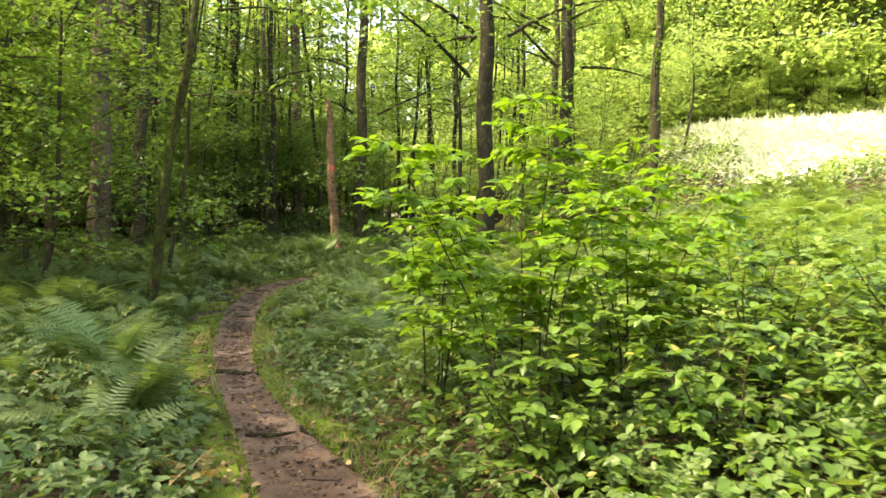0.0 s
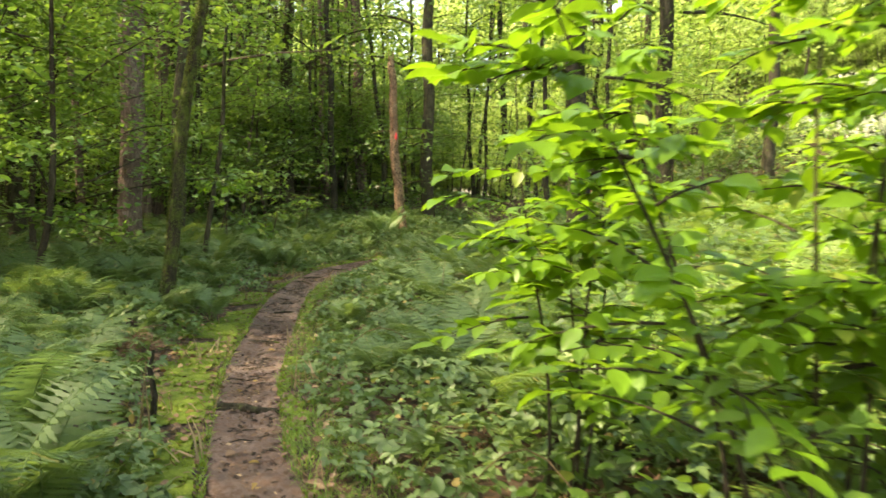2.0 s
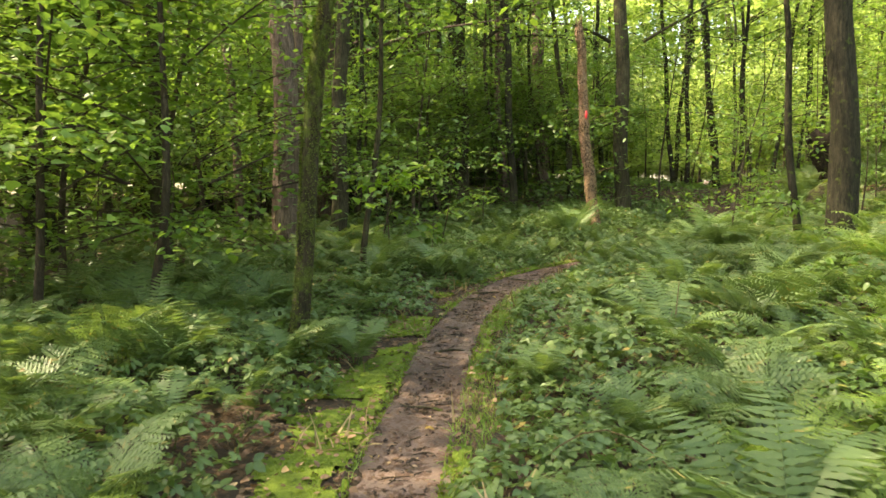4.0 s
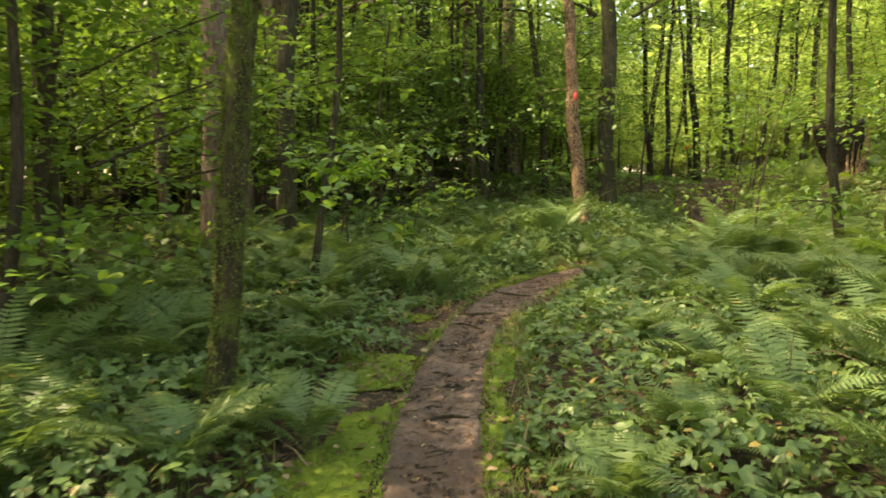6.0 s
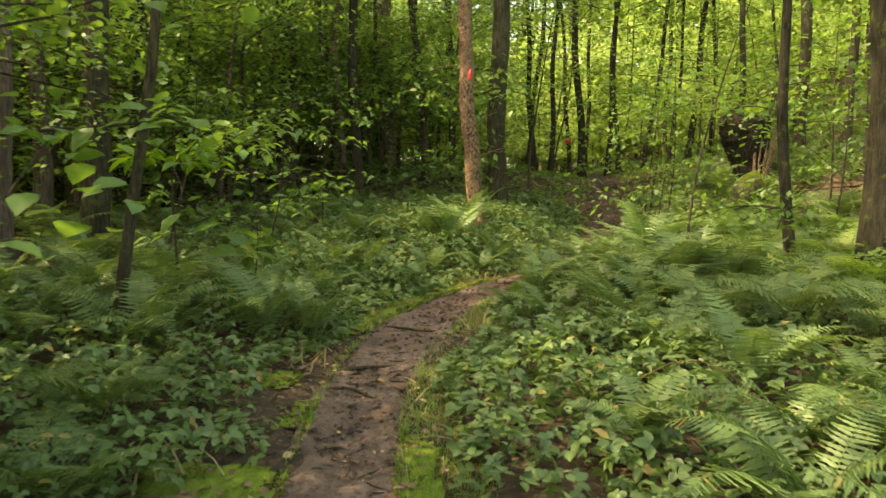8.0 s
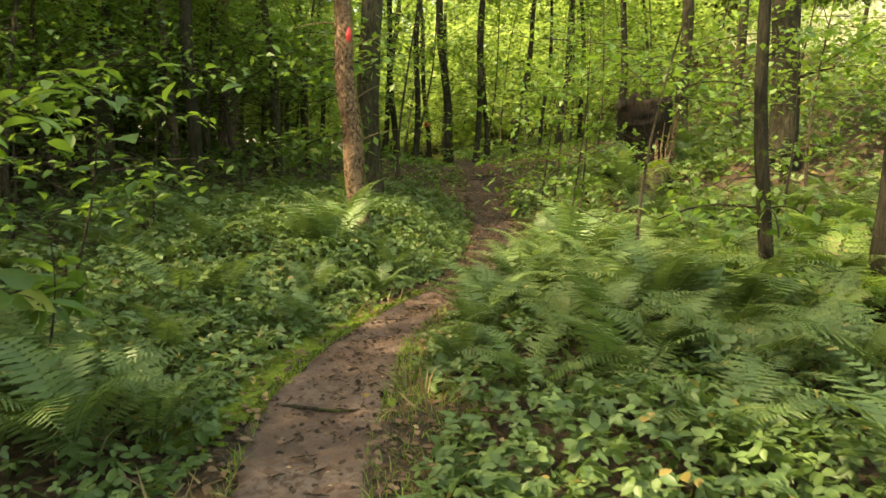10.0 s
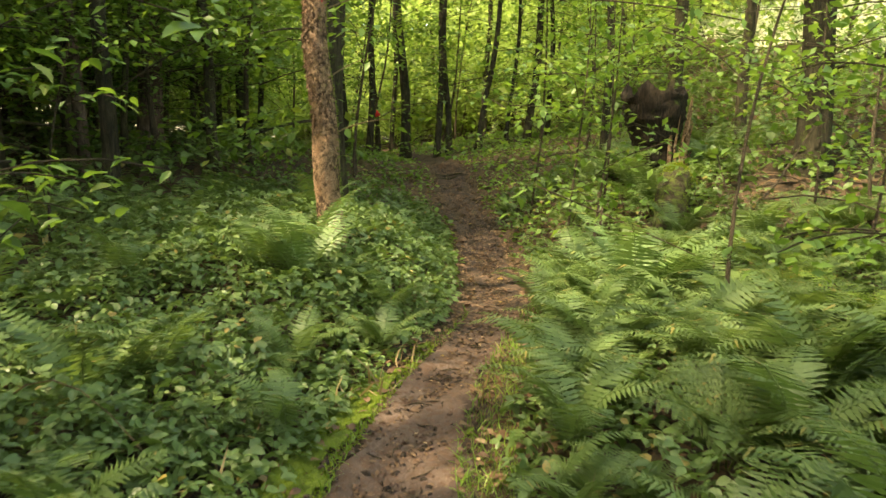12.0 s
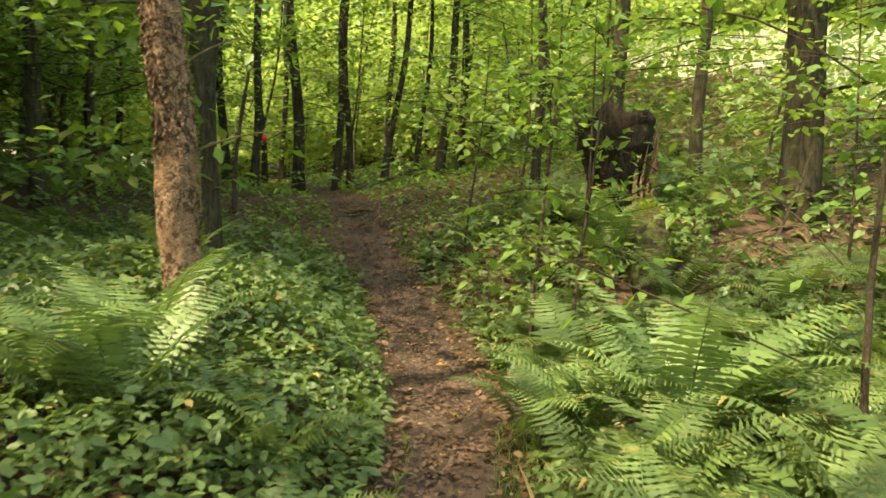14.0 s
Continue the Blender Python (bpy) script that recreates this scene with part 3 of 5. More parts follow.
for k, (x, y, h) in enumerate([(2.7, 19.3, 3.8), (4.0, 19.2, 4.4), (1.7, 24.2, 3.8), (4.4, 22.6, 4.2)]):
    make_tree("hazel", on(x, y), 0.022, h, (0.4, 0.2), M_TWIG, "young hazel with airy bright leaves on the bank", 1.5, 650, 0.1, M_UNDER, 160 + k, 0.12, spread=2.0, sides=7, limbs=12, group="hazels on the bank", twigs=2, shape=LEAF6, slope=0.3)

for k, (x, y, h) in enumerate([(-1.7, 25.6, 4.6), (-0.9, 29.5, 5.2), (2.6, 28.2, 5.0), (0.9, 30.2, 4.8), (3.6, 26.6, 4.8), (-2.4, 31.5, 5.4), (2.2, 33.4, 5.2)]):
    make_tree("hazel", on(x, y), 0.03, h, (0.3, -0.2), M_TWIG, "tall airy hazel with layered leaves on the crest", 1.3, 900, 0.12, M_UNDER, 180 + k, 0.15, spread=2.4, sides=7, limbs=16, group="hazels on the bank", twigs=2, shape=(LEAF4_V, LEAF4_F), slope=0.3)

# leaf layers of a larger hazel that reach over the ferns
for k, (x, y, h) in enumerate([(-5.7, 10.4, 5.2), (-6.6, 12.0, 5.4)]):
    make_tree("hazel", on(x, y), 0.045, h, (0.5, 0.4), M_TWIG, "spreading hazel with tiers of broad green leaves", 1.25, 4200, 0.085, M_UNDER, 150 + k, 0.15, spread=2.7, sides=8, limbs=20, group="hazels beside the path", twigs=3, shape=BROAD6, slope=0.25, cling=0.075)

# prototypes for the wood around: low leafy trees, tall ones, and coarse leafy ones for the distance
under, tall, far_leafy = [], [], []
for k in range(6):
    h = (3.4, 4.2, 5.0, 5.8, 3.0, 4.6)[k]
    under.append(make_tree("young_tree", on(-9 - k * 1.7, 18 + k * 2.3), 0.04 + 0.004 * k, h, (0.3, 0.2), M_TWIG, "young tree with layered leafy branches in the shade", 1.15, 2700, 0.105, M_UNDER, 200 + k, 0.15, spread=2.2, sides=6, limbs=19, group="young trees in the undergrowth", twigs=2, slope=0.35))
# young trees again, in the brighter leaf colour that stands for sunlight
glade = []
for k in range(4):
    glade.append(make_tree("glade_tree", on(3.0 + 2.2 * k, 36 + k), 0.035 + 0.004 * k, 3.4 + 0.7 * k, (0.3, 0.2), M_TWIG, "young tree with leaves coloured yellow-green as in sun", 0.6, 1900, 0.15, M_EDGE_LIT, 230 + k, 0.15, spread=2.2, sides=6, limbs=17, group="young trees in the glade", twigs=2, slope=0.4))
for k in range(5):
    tall.append(make_tree("tall_tree", on(-13 - k * 2.2, 23 + k * 4), 0.13 + 0.02 * k, 14 + k, (0.3, 0.3), (M_BARK, M_BARK_DARK, M_BARK_PINK, M_BARK_DARK, M_BARK)[k], "tall woodland tree with a high green crown", 3.4, 1500, 0.22, M_CANOPY, 300 + k, 0.1, spread=3.0, limbs=24, low_limbs=3, sides=9, group="tall trees of the wood", twigs=1))
# distant crowns get their sunny look from the pale leaf colour
for k in range(4):
    far_leafy.append(make_tree("leafy_tree", on(14 + 5 * k, 41 + k), 0.09 + 0.01 * k, 8 + k, (0.4, 0.2), M_BARK, "leafy tree at the wood's edge, leaves coloured as sunlit", 0.25, 2300, 0.32, M_EDGE_LIT, 400 + k, 0.2, spread=3.0, limbs=26, sides=7, group="leafy trees of the woodland edge", twigs=2, slope=0.5))


def scatter_copies(kinds, count, ok, box, gap, seed, lo=0.8, hi=1.25):
    local = np.random.default_rng(seed)
    put = []
    tries = 0
    while len(put) < count and tries < count * 60:
        tries += 1
        x, y = local.uniform(box[0], box[1]), local.uniform(box[2], box[3])
        if not ok(x, y) or any((x - a) ** 2 + (y - b) ** 2 < gap * gap for a, b in put):
            continue
        put.append((x, y))
        s = local.uniform(lo, hi)
        copy_thing(kinds[local.integers(len(kinds))], pose(*on(x, y), 0, 0, local.uniform(0, 360)) @ Matrix.Scale(s, 4))


def left_wood(x, y):
    return x < path_x(y) - 5.4 - 0.12 * max(0, 14 - y) and (x + 7) ** 2 + (y - 15.5) ** 2 > 2.5


def left_tall(x, y):
    return left_wood(x, y) and abs(y - (18.1 + 0.21 * (x + 0.6))) > 2.6


def ahead_wood(x, y):
    return y > 34.5 or (y > 25 and x < -2.6)


def right_edge(x, y):
    return y > 24 and 3.5 < x < 9 + 0.2 * (y - 24) and y > 21 + 0.6 * x


scatter_copies(under, 46, left_wood, (-15, -3.5, 9, 26), 1.3, 1)
scatter_copies(under, 26, lambda x, y: ahead_wood(x, y) and x < -3.4, (-14, -3, 25, 41), 1.6, 2)
scatter_copies(under, 12, lambda x, y: x < -3.8 - 0.25 * max(0, 26 - y), (-8, -3.8, 23.5, 31), 1.2, 42)
scatter_copies(glade, 17, lambda x, y: y > 33 and x > -4, (-4, 9, 33, 42), 1.6, 12)
scatter_copies(glade, 16, right_edge, (3.5, 14, 24, 40), 1.8, 3)
poles = []
for k in range(5):
    poles.append(make_tree("slim_tree", on(-8.6 - 0.9 * k, 20.5 + 1.3 * k), 0.045 + 0.012 * k, 11, (0.4 - 0.25 * k, 0.3), (M_BARK_DARK, M_BARK, M_BARK_DARK, M_BARK_PINK, M_BARK)[k], "slim trunk with few branches in the dark wood", 6.0, 260, 0.14, M_CANOPY, 370 + k, 0.15, low_limbs=4, spread=1.6, limbs=9, sides=9, group="slim trees of the dark wood", twigs=1))
scatter_copies(poles, 34, lambda x, y: left_wood(x, y) and y > 13, (-13, -4.2, 13, 30), 0.9, 15, 0.85, 1.2)
scatter_copies(poles, 8, lambda x, y: True, (-7.5, -3.9, 24.5, 31), 0.9, 43, 0.9, 1.2)
scatter_copies(tall, 16, left_tall, (-24, -9, 13, 34), 2.8, 4)
scatter_copies(tall, 12, lambda x, y: ahead_wood(x, y) and x < -8.5 - 0.3 * max(0, y - 29), (-24, -4, 27, 48), 3.0, 5)
scatter_copies(far_leafy, 30, lambda x, y: y > 43 and abs(x) < 0.7 * y, (-20, 16, 41, 56), 2.6, 6, 1.0, 1.6)
scatter_copies(far_leafy, 34, lambda x, y: x < -3.5 - 0.1 * (y - 33), (-26, -3, 33, 41), 1.7, 16, 0.42, 0.62)
scatter_copies(far_leafy, 46, lambda x, y: 30.5 < math.hypot(x, y - 4) < 33 and x > 0.27 * y, (7, 34, 6, 36), 0.9, 17, 0.26, 0.42)
scatter_copies(far_leafy, 18, lambda x, y: True, (-5, 7, 36.5, 40), 1.2, 19, 0.28, 0.4)
scatter_copies(far_leafy, 26, lambda x, y: True, (-8, 12, 40.5, 45), 1.3, 18, 0.38, 0.55)
scatter_copies(far_leafy, 18, lambda x, y: x < -12 - 0.1 * y, (-36, -8, 38, 52), 2.6, 14, 1.0, 1.5)
scatter_copies(far_leafy, 24, left_tall, (-26, -13, 12, 38), 2.6, 11, 1.0, 1.4)
scatter_copies(far_leafy, 62, lambda x, y: 33 < math.hypot(x, y - 4) < 46 and x > 0.24 * y, (8, 46, 8, 50), 2.5, 7, 0.9, 1.5)
# unseen trees behind the start, added for the shade they cast
scatter_copies(tall, 8, lambda x, y: True, (-12, -4.0, -14, -2.5), 2.6, 9)
# trees added outside the view so that their crowns shade path and ferns
for k, (x, y, h, c) in enumerate([(-7.4, 4.4, 9.5, 4.5), (-7.8, 7.0, 10, 4.5), (-8.8, 5.6, 12, 5.5), (-6.9, 2.0, 9.5, 4.5), (-11.0, 12.2, 15, 7.0)]):
    make_tree("canopy_tree", on(x, y), 0.13, h, (0.3, 0.2), M_BARK, "leafy tree added out of view to shade the path", c, 2300, 0.17, M_CANOPY, 340 + k, 0.06, spread=3.0, limbs=20, group="tall trees of the wood", twigs=1)
scatter_copies(tall, 22, lambda x, y: True, (-24, 6, 52, 64), 2.6, 41, 1.0, 1.4)
scatter_copies(tall, 14, lambda x, y: y < -15 or x < -13, (-24, 22, -28, 1), 3.6, 10)
scatter_copies(glade, 46, lambda x, y: 30.2 < math.hypot(x, y - 4) < 32 and x > 0.3 * y, (8, 34, 8, 36), 0.7, 31, 0.4, 0.65)
scatter_copies(glade, 44, lambda x, y: 32 < math.hypot(x, y - 4) < 36 and x > 0.24 * y, (7, 38, 8, 40), 1.0, 13, 1.5, 2.1)

# ---- dead snag with a red mark ----
SNAG = on(-2.72, 19.7)
snag = thing("dead_snag", "dead standing trunk, bark half peeled to orange wood, broken top", "dead tree", at=SNAG)
n, sides = 120, 40
s = np.linspace(0, 1, n)
line = np.stack([-0.26 * s + 0.02 * np.sin(9 * s) + 0.012 * np.sin(23 * s), 0.03 * np.cos(7 * s), -0.15 + 4.15 * s], -1)
v, f = tube(line, 0.114 * (1 - 0.36 * s) * (1 + 0.35 * np.exp(-s * 12)) * (1 + 0.05 * np.sin(31 * s) * np.sin(7 * s)), sides, 0.018, 3)
v = v.reshape(n, sides, 3)
ang = np.linspace(0, 6.283, sides, endpoint=False)[None, :]
plate = wave(3 * np.cos(ang), 3 * np.sin(ang) + 26 * s[:, None], 1.0, 0.9) + 0.6 * wave(8 * np.cos(ang), 8 * np.sin(ang) + 70 * s[:, None], 1.0, 0.3)
clad = np.clip(0.5 + 1.5 * (plate - 0.25 - 0.5 * np.cos(6.2 * s[:, None])), 0, 1)
v[:, :, :2] += (v - line[:, None])[:, :, :2] * (0.09 * clad)[..., None]
v[-1, :, 2] += 0.18 * np.sin(2 * ang[0]) + rng.uniform(-0.2, 0.1, sides)
v[-2, :, 2] += rng.uniform(-0.02, 0.02, sides)
snag_mesh = mesh_of("trunk", v.reshape(-1, 3), f, M_DEADWOOD)
part("trunk", snag_mesh, snag, "pale orange wood with flaking brown bark")
v, f = tube([(-0.115, -0.098, 2.17), (-0.12, -0.102, 2.23), (-0.11, -0.1, 2.30), (-0.118, -0.094, 2.35)], [0.012, 0.028, 0.024, 0.01], 8, 0.1, 2)
part("paint_mark", mesh_of("paint_mark", v, f, M_RED), snag, "bright red paint blaze")
for k, (h, hd, ln, up) in enumerate([(1.25, -0.5, 0.55, 0.45), (1.95, -1.1, 0.2, 0.1), (2.3, 0.35, 0.8, 0.5), (2.55, 2.8, 0.55, 0.1), (1.7, 0.2, 0.45, 0.7), (3.1, 2.7, 0.4, 0.6)]):
    q = np.array([np.interp(h / 4.15, s, line[:, a]) for a in range(3)])
    v, f = tube(limb(q, hd, up, ln, 7, 0.2, 900 + k), np.linspace(0.009, 0.003, 7), 6, 0.05, k)
    part("stub_branch", mesh_of("stub_branch", v, f, M_STALK), snag)

local = np.random.default_rng(92)
for label, m_, count, face, spread_, lo, hi, size in (("scaly flakes of peeling bark", M_SNAGBARK, 2600, 3.6, 0.9, 0.3, 0.98, 0.034), ("dark green moss on the shaded side", M_MOSS, 1400, 0.1, 0.45, 0.08, 0.75, 0.02)):
    h = local.uniform(lo, hi, count)
    a = local.normal(face, spread_, count)
    r = 0.118 * (1 - 0.36 * h) * (1 + 0.35 * np.exp(-h * 12))
    at = np.stack([np.interp(h, s, line[:, i]) for i in range(3)], -1) + np.stack([r * np.cos(a), r * np.sin(a), 0 * r], -1)
    coat = Pile()
    coat.many(LEAF2_V, LEAF2_F, at, turns(a - 1.571, local.normal(-1.15 if m_ is M_SNAGBARK else 0.2, 0.3, count), local.normal(0, 0.4, count)), size * local.uniform(0.5, 1.3, count))
    tagged(part("loose_bark" if m_ is M_SNAGBARK else "moss", coat.mesh("coat", m_), snag, label), kind="stuff")

# red tag on a slim tree far along the path
tagx, tagy = -0.2, 32.64
v, f = tube([(tagx, tagy, 2.33), (tagx, tagy - 0.03, 2.38), (tagx, tagy - 0.03, 2.46), (tagx, tagy, 2.5)], [0.02, 0.1, 0.1, 0.02], 10, 0.05, 1)
tagged(new("paint_mark", mesh_of("paint_mark", v, f, M_RED)), "round red paint mark on a slim tree trunk", "trail mark")

# ---- rotten stump on the bank ----
STUMP = on(1.92, 22.2)
stump = thing("rotten_stump", "tall rotten stump, blackened and hollow, splintered pale on one side", "tree stump", at=STUMP)
n = 26
s = np.linspace(0, 1, n)
prof = np.interp(s, [0, 0.12, 0.4, 0.62, 0.85, 1], [0.36, 0.26, 0.27, 0.36, 0.42, 0.40]) * (1 + 0.05 * np.sin(37 * s) * np.sin(11 * s))
v, f = tube(np.stack([-0.12 * s, 0 * s, -0.1 + 1.2 * s], -1), prof, 26, 0.045, 8)
v = v.reshape(n, 26, 3)
ridge = np.sin(np.arange(26) * 1.45) + 0.6 * np.sin(np.arange(26) * 0.48 + 1)
v[:, :, :2] *= (1 + 0.05 * ridge[None, :] * np.linspace(1, 0.4, n)[:, None])[..., None]
v[-1, :, 2] += 0.1 * np.sin(np.arange(26) * 0.73) + rng.uniform(-0.07, 0.08, 26)
deep = v[-1] * np.array([0.72, 0.72, 1]) + np.array([0, 0, -0.28])
v = np.concatenate([v, (v[-1] * np.array([0.85, 0.85, 1]) + np.array([0, 0, -0.04]))[None], deep[None]])
i, j = np.meshgrid(np.arange(n + 1), np.arange(26), indexing="ij")
k2 = (j + 1) % 26
f = np.stack([i * 26 + j, i * 26 + k2, (i + 1) * 26 + k2, (i + 1) * 26 + j], -1).reshape(-1, 4)
part("shell", mesh_of("shell", v.reshape(-1, 3), f, M_CHAR), stump, "blackened rotten wood")
for k in range(16):
    a = rng.normal(-0.75, 0.5)
    r0, h = 0.34 + rng.uniform(0, 0.07), rng.uniform(0.35, 1.15)
    v, f = tube([(r0 * math.cos(a), r0 * math.sin(a), -0.05), ((r0 - 0.03) * math.cos(a), (r0 - 0.03) * math.sin(a), h * 0.5), ((r0 + 0.04) * math.cos(a), (r0 + 0.04) * math.sin(a), h)], [0.03, 0.024, 0.004], 5, 0.1, k)
    part("splinter", mesh_of("splinter", v, f, M_DEADWOOD), stump, "pale splintered wood")

# mossy fallen log below the stump
LOG = np.array([(1.75, 21.45), (1.5, 21.1), (1.25, 20.75), (0.95, 20.35)])
v, f = tube([(x, y, rise(x, y, d)) for (x, y), d in zip(LOG, (0.2, 0.22, 0.16, 0.02))], [0.2, 0.21, 0.18, 0.1], 16, 0.07, 4)
log = tagged(new("fallen_log", mesh_of("fallen_log", v, f, M_BARK_MOSS)), "short rotting log capped with bright moss", "log")
logmoss = Pile()
for k in range(1500):
    w = rng.uniform(0, 2)
    xy = LOG[int(w)] * (1 - w % 1) + LOG[int(w) + 1] * (w % 1)
    o = rng.normal(0, 0.075)
    logmoss.many(LEAF2_V, LEAF2_F, [(xy[0] + o, xy[1] - 0.7 * o, rise(xy[0], xy[1], 0.42 - 0.05 * w - 5 * o * o))], turns([rng.uniform(0, 6.28)], [rng.uniform(0.3, 1.4)], [0]), [rng.uniform(0.03, 0.05)])
tagged(part("moss", logmoss.mesh("moss", M_MOSS), log, "bright yellow-green moss cap"), kind="stuff")
v, f = tube([(3.4, 21.0, rise(3.4, 21, 0.75)), (2.4, 20.4, rise(2.4, 20.4, 0.35)), (1.5, 19.9, rise(1.5, 19.9, 0.1)), (1.0, 19.6, rise(1, 19.6, 0.02))], [0.008, 0.014, 0.014, 0.01], 7, 0.1, 4)
tagged(new("fallen_branch", mesh_of("fallen_branch", v, f, M_TWIG)), "long thin fallen branch propped against the bank", "branch")

# ---- ferns ----
def lobed_blade(lobes, half):
    """A tapering leaflet along +x with lobed edges, folded slightly along its rib."""
    n = 2 * lobes + 1
    q = np.linspace(0, 1, n)
    w = half * (1 - q) ** 0.6 * np.where(np.arange(n) % 2, 1.0, 0.62)
    w[0] *= 0.7
    v = np.concatenate([np.stack([q, w, -0.25 * w], -1), np.stack([q, 0 * q, -0.08 * q * q], -1), np.stack([q, -w, -0.25 * w], -1)])
    v[:n, 0] += 0.35 * w
    v[2 * n:, 0] += 0.35 * w
    f = []
    for i in range(n - 1):
        for a, b in ((i, n + i), (n + i, 2 * n + i)):
            f += [(a, b, b + 1), (a, b + 1, a + 1)]
    return v, np.array(f)


def cut_blade(lobes, half):
    """A leaflet along +x that is itself feathered: pairs of small pointed lobes on a rib."""
    tv, tf = [(0, 0.012, 0), (0, -0.012, 0), (1, 0, -0.06)], [(0, 1, 2)]
    for side in (-1, 1):
        for k in range(lobes):
            q = 0.04 + 0.93 * k / lobes
            w, d, n0 = half * (1 - q) ** 0.7 + 0.02, 0.46 / lobes, len(tv)
            tv += [(q, 0, 0), (q + 0.25 * w, side * 0.5 * w, 0.01), (q + d + 0.45 * w, side * w, -0.03), (q + 2 * d + 0.15 * w, side * 0.4 * w, 0)]
            tf += [(n0, n0 + 1, n0 + 2), (n0, n0 + 2, n0 + 3)]
    return np.array(tv, float), np.array(tf)


PLAIN_BLADE = (np.array([(0, 0, 0), (0.35, 0.1, 0.0), (1, 0, -0.03), (0.35, -0.1, 0.0)]), np.array([(0, 1, 2), (0, 2, 3)]))


def frond(length, pairs, blade, lift, arch, seed, width=0.155, broad=False):
    """One frond along +y from the origin: an arching stalk with paired leaflets that shrink to the tip."""
    local = np.random.default_rng(seed)
    s = np.linspace(0, 1, 40)
    ang = lift - (lift + arch) * s**1.35
    y = np.cumsum(np.cos(ang)) * length / 40
    z = np.cumsum(np.sin(ang)) * length / 40
    x = 0.04 * length * np.sin(2.2 * s + local.uniform(0, 6)) * s
    pile = Pile()
    spine = np.stack([x, y, z], -1)
    v, f = tube(spine[::6], np.linspace(0.006, 0.0015, len(spine[::6])), 3)
    pile.add(v, np.concatenate([f[:, [0, 1, 2]], f[:, [0, 2, 3]]]))
    tv, tf = blade
    t0 = 0.34 if broad else 0.16
    for side in (-1, 1):
        for k in range(pairs):
            t = t0 + (0.99 - t0) * (k + (0.25 if side > 0 else 0)) / pairs
            i = min(int(t * 39), 38)
            p = spine[i] + (spine[i + 1] - spine[i]) * (t * 39 - i)
            d = spine[i + 1] - spine[i]
            d /= np.linalg.norm(d)
            out = np.array([side, 0.0, 0.0])
            u = (t - t0) / (1 - t0)
            if broad:
                size = length * width * (1 - u) ** 0.85
            elif u < 0.35:
                size = length * width * 1.22 * (1.5 * u + 0.42) * (1 - u) ** 0.8
            else:
                size = length * width * 0.9 * ((1 - u) / 0.65) ** 0.85
            size = max(size, 0.012) * local.uniform(0.9, 1.08)
            axis = out * 0.93 + d * 0.3 + np.array([0, 0, -0.16 + local.normal(0, 0.07)])
            axis /= np.linalg.norm(axis)
            along = d - axis * (d @ axis)
            along /= np.linalg.norm(along)
            rot = np.stack([axis, along, np.cross(axis, along)], -1)
            pile.add(tv @ rot.T * size + p, tf)
    return pile


BLADE, CUT = lobed_blade(3, 0.112), cut_blade(8, 0.2)
FRONDS = [frond(0.95, 28, BLADE, 1.28 + 0.09 * k, 0.2 + 0.12 * k, 500 + k, 0.165 + 0.014 * k).mesh("frond", M_FERN) for k in range(5)]
FRONDS_PALE = [frond(1.0, 30, BLADE, 1.35 + 0.07 * k, 0.05 + 0.15 * k, 520 + k, 0.175).mesh("frond", M_FERN_PALE) for k in range(3)]
FRONDS_BROAD = [frond(0.95, 13, CUT, 1.25 + 0.08 * k, 0.25 + 0.12 * k, 530 + k, 0.3, True).mesh("frond", M_FERN) for k in range(4)]
FRONDS_SUN = [frond(1.0, 13, CUT, 1.3 + 0.06 * k, 0.25 + 0.12 * k, 535 + k, 0.3, True).mesh("frond", M_BRACKEN_SUN) for k in range(3)]
FRONDS_FAR = [frond(0.95, 15, PLAIN_BLADE, 1.15 + 0.1 * k, 0.3 + 0.12 * k, 540 + k) for k in range(4)]


def fern(at, count, size, heading, seed, fronds=FRONDS, label="green woodland fern with arching fronds"):
    local = np.random.default_rng(seed)
    ob = thing("fern", label, "fern", "ferns beside the path", at=(at[0], at[1], at[2] - 0.02), rz=heading)
    for k in range(count):
        a = k * 360 / count + local.normal(0, 18)
        part("frond", fronds[local.integers(len(fronds))], ob, local=pose(0.03 * math.sin(a), 0.03 * math.cos(a), 0, local.normal(0, 7), local.normal(0, 8), a) @ Matrix.Scale(size * local.uniform(0.75, 1.12), 4))
    return ob


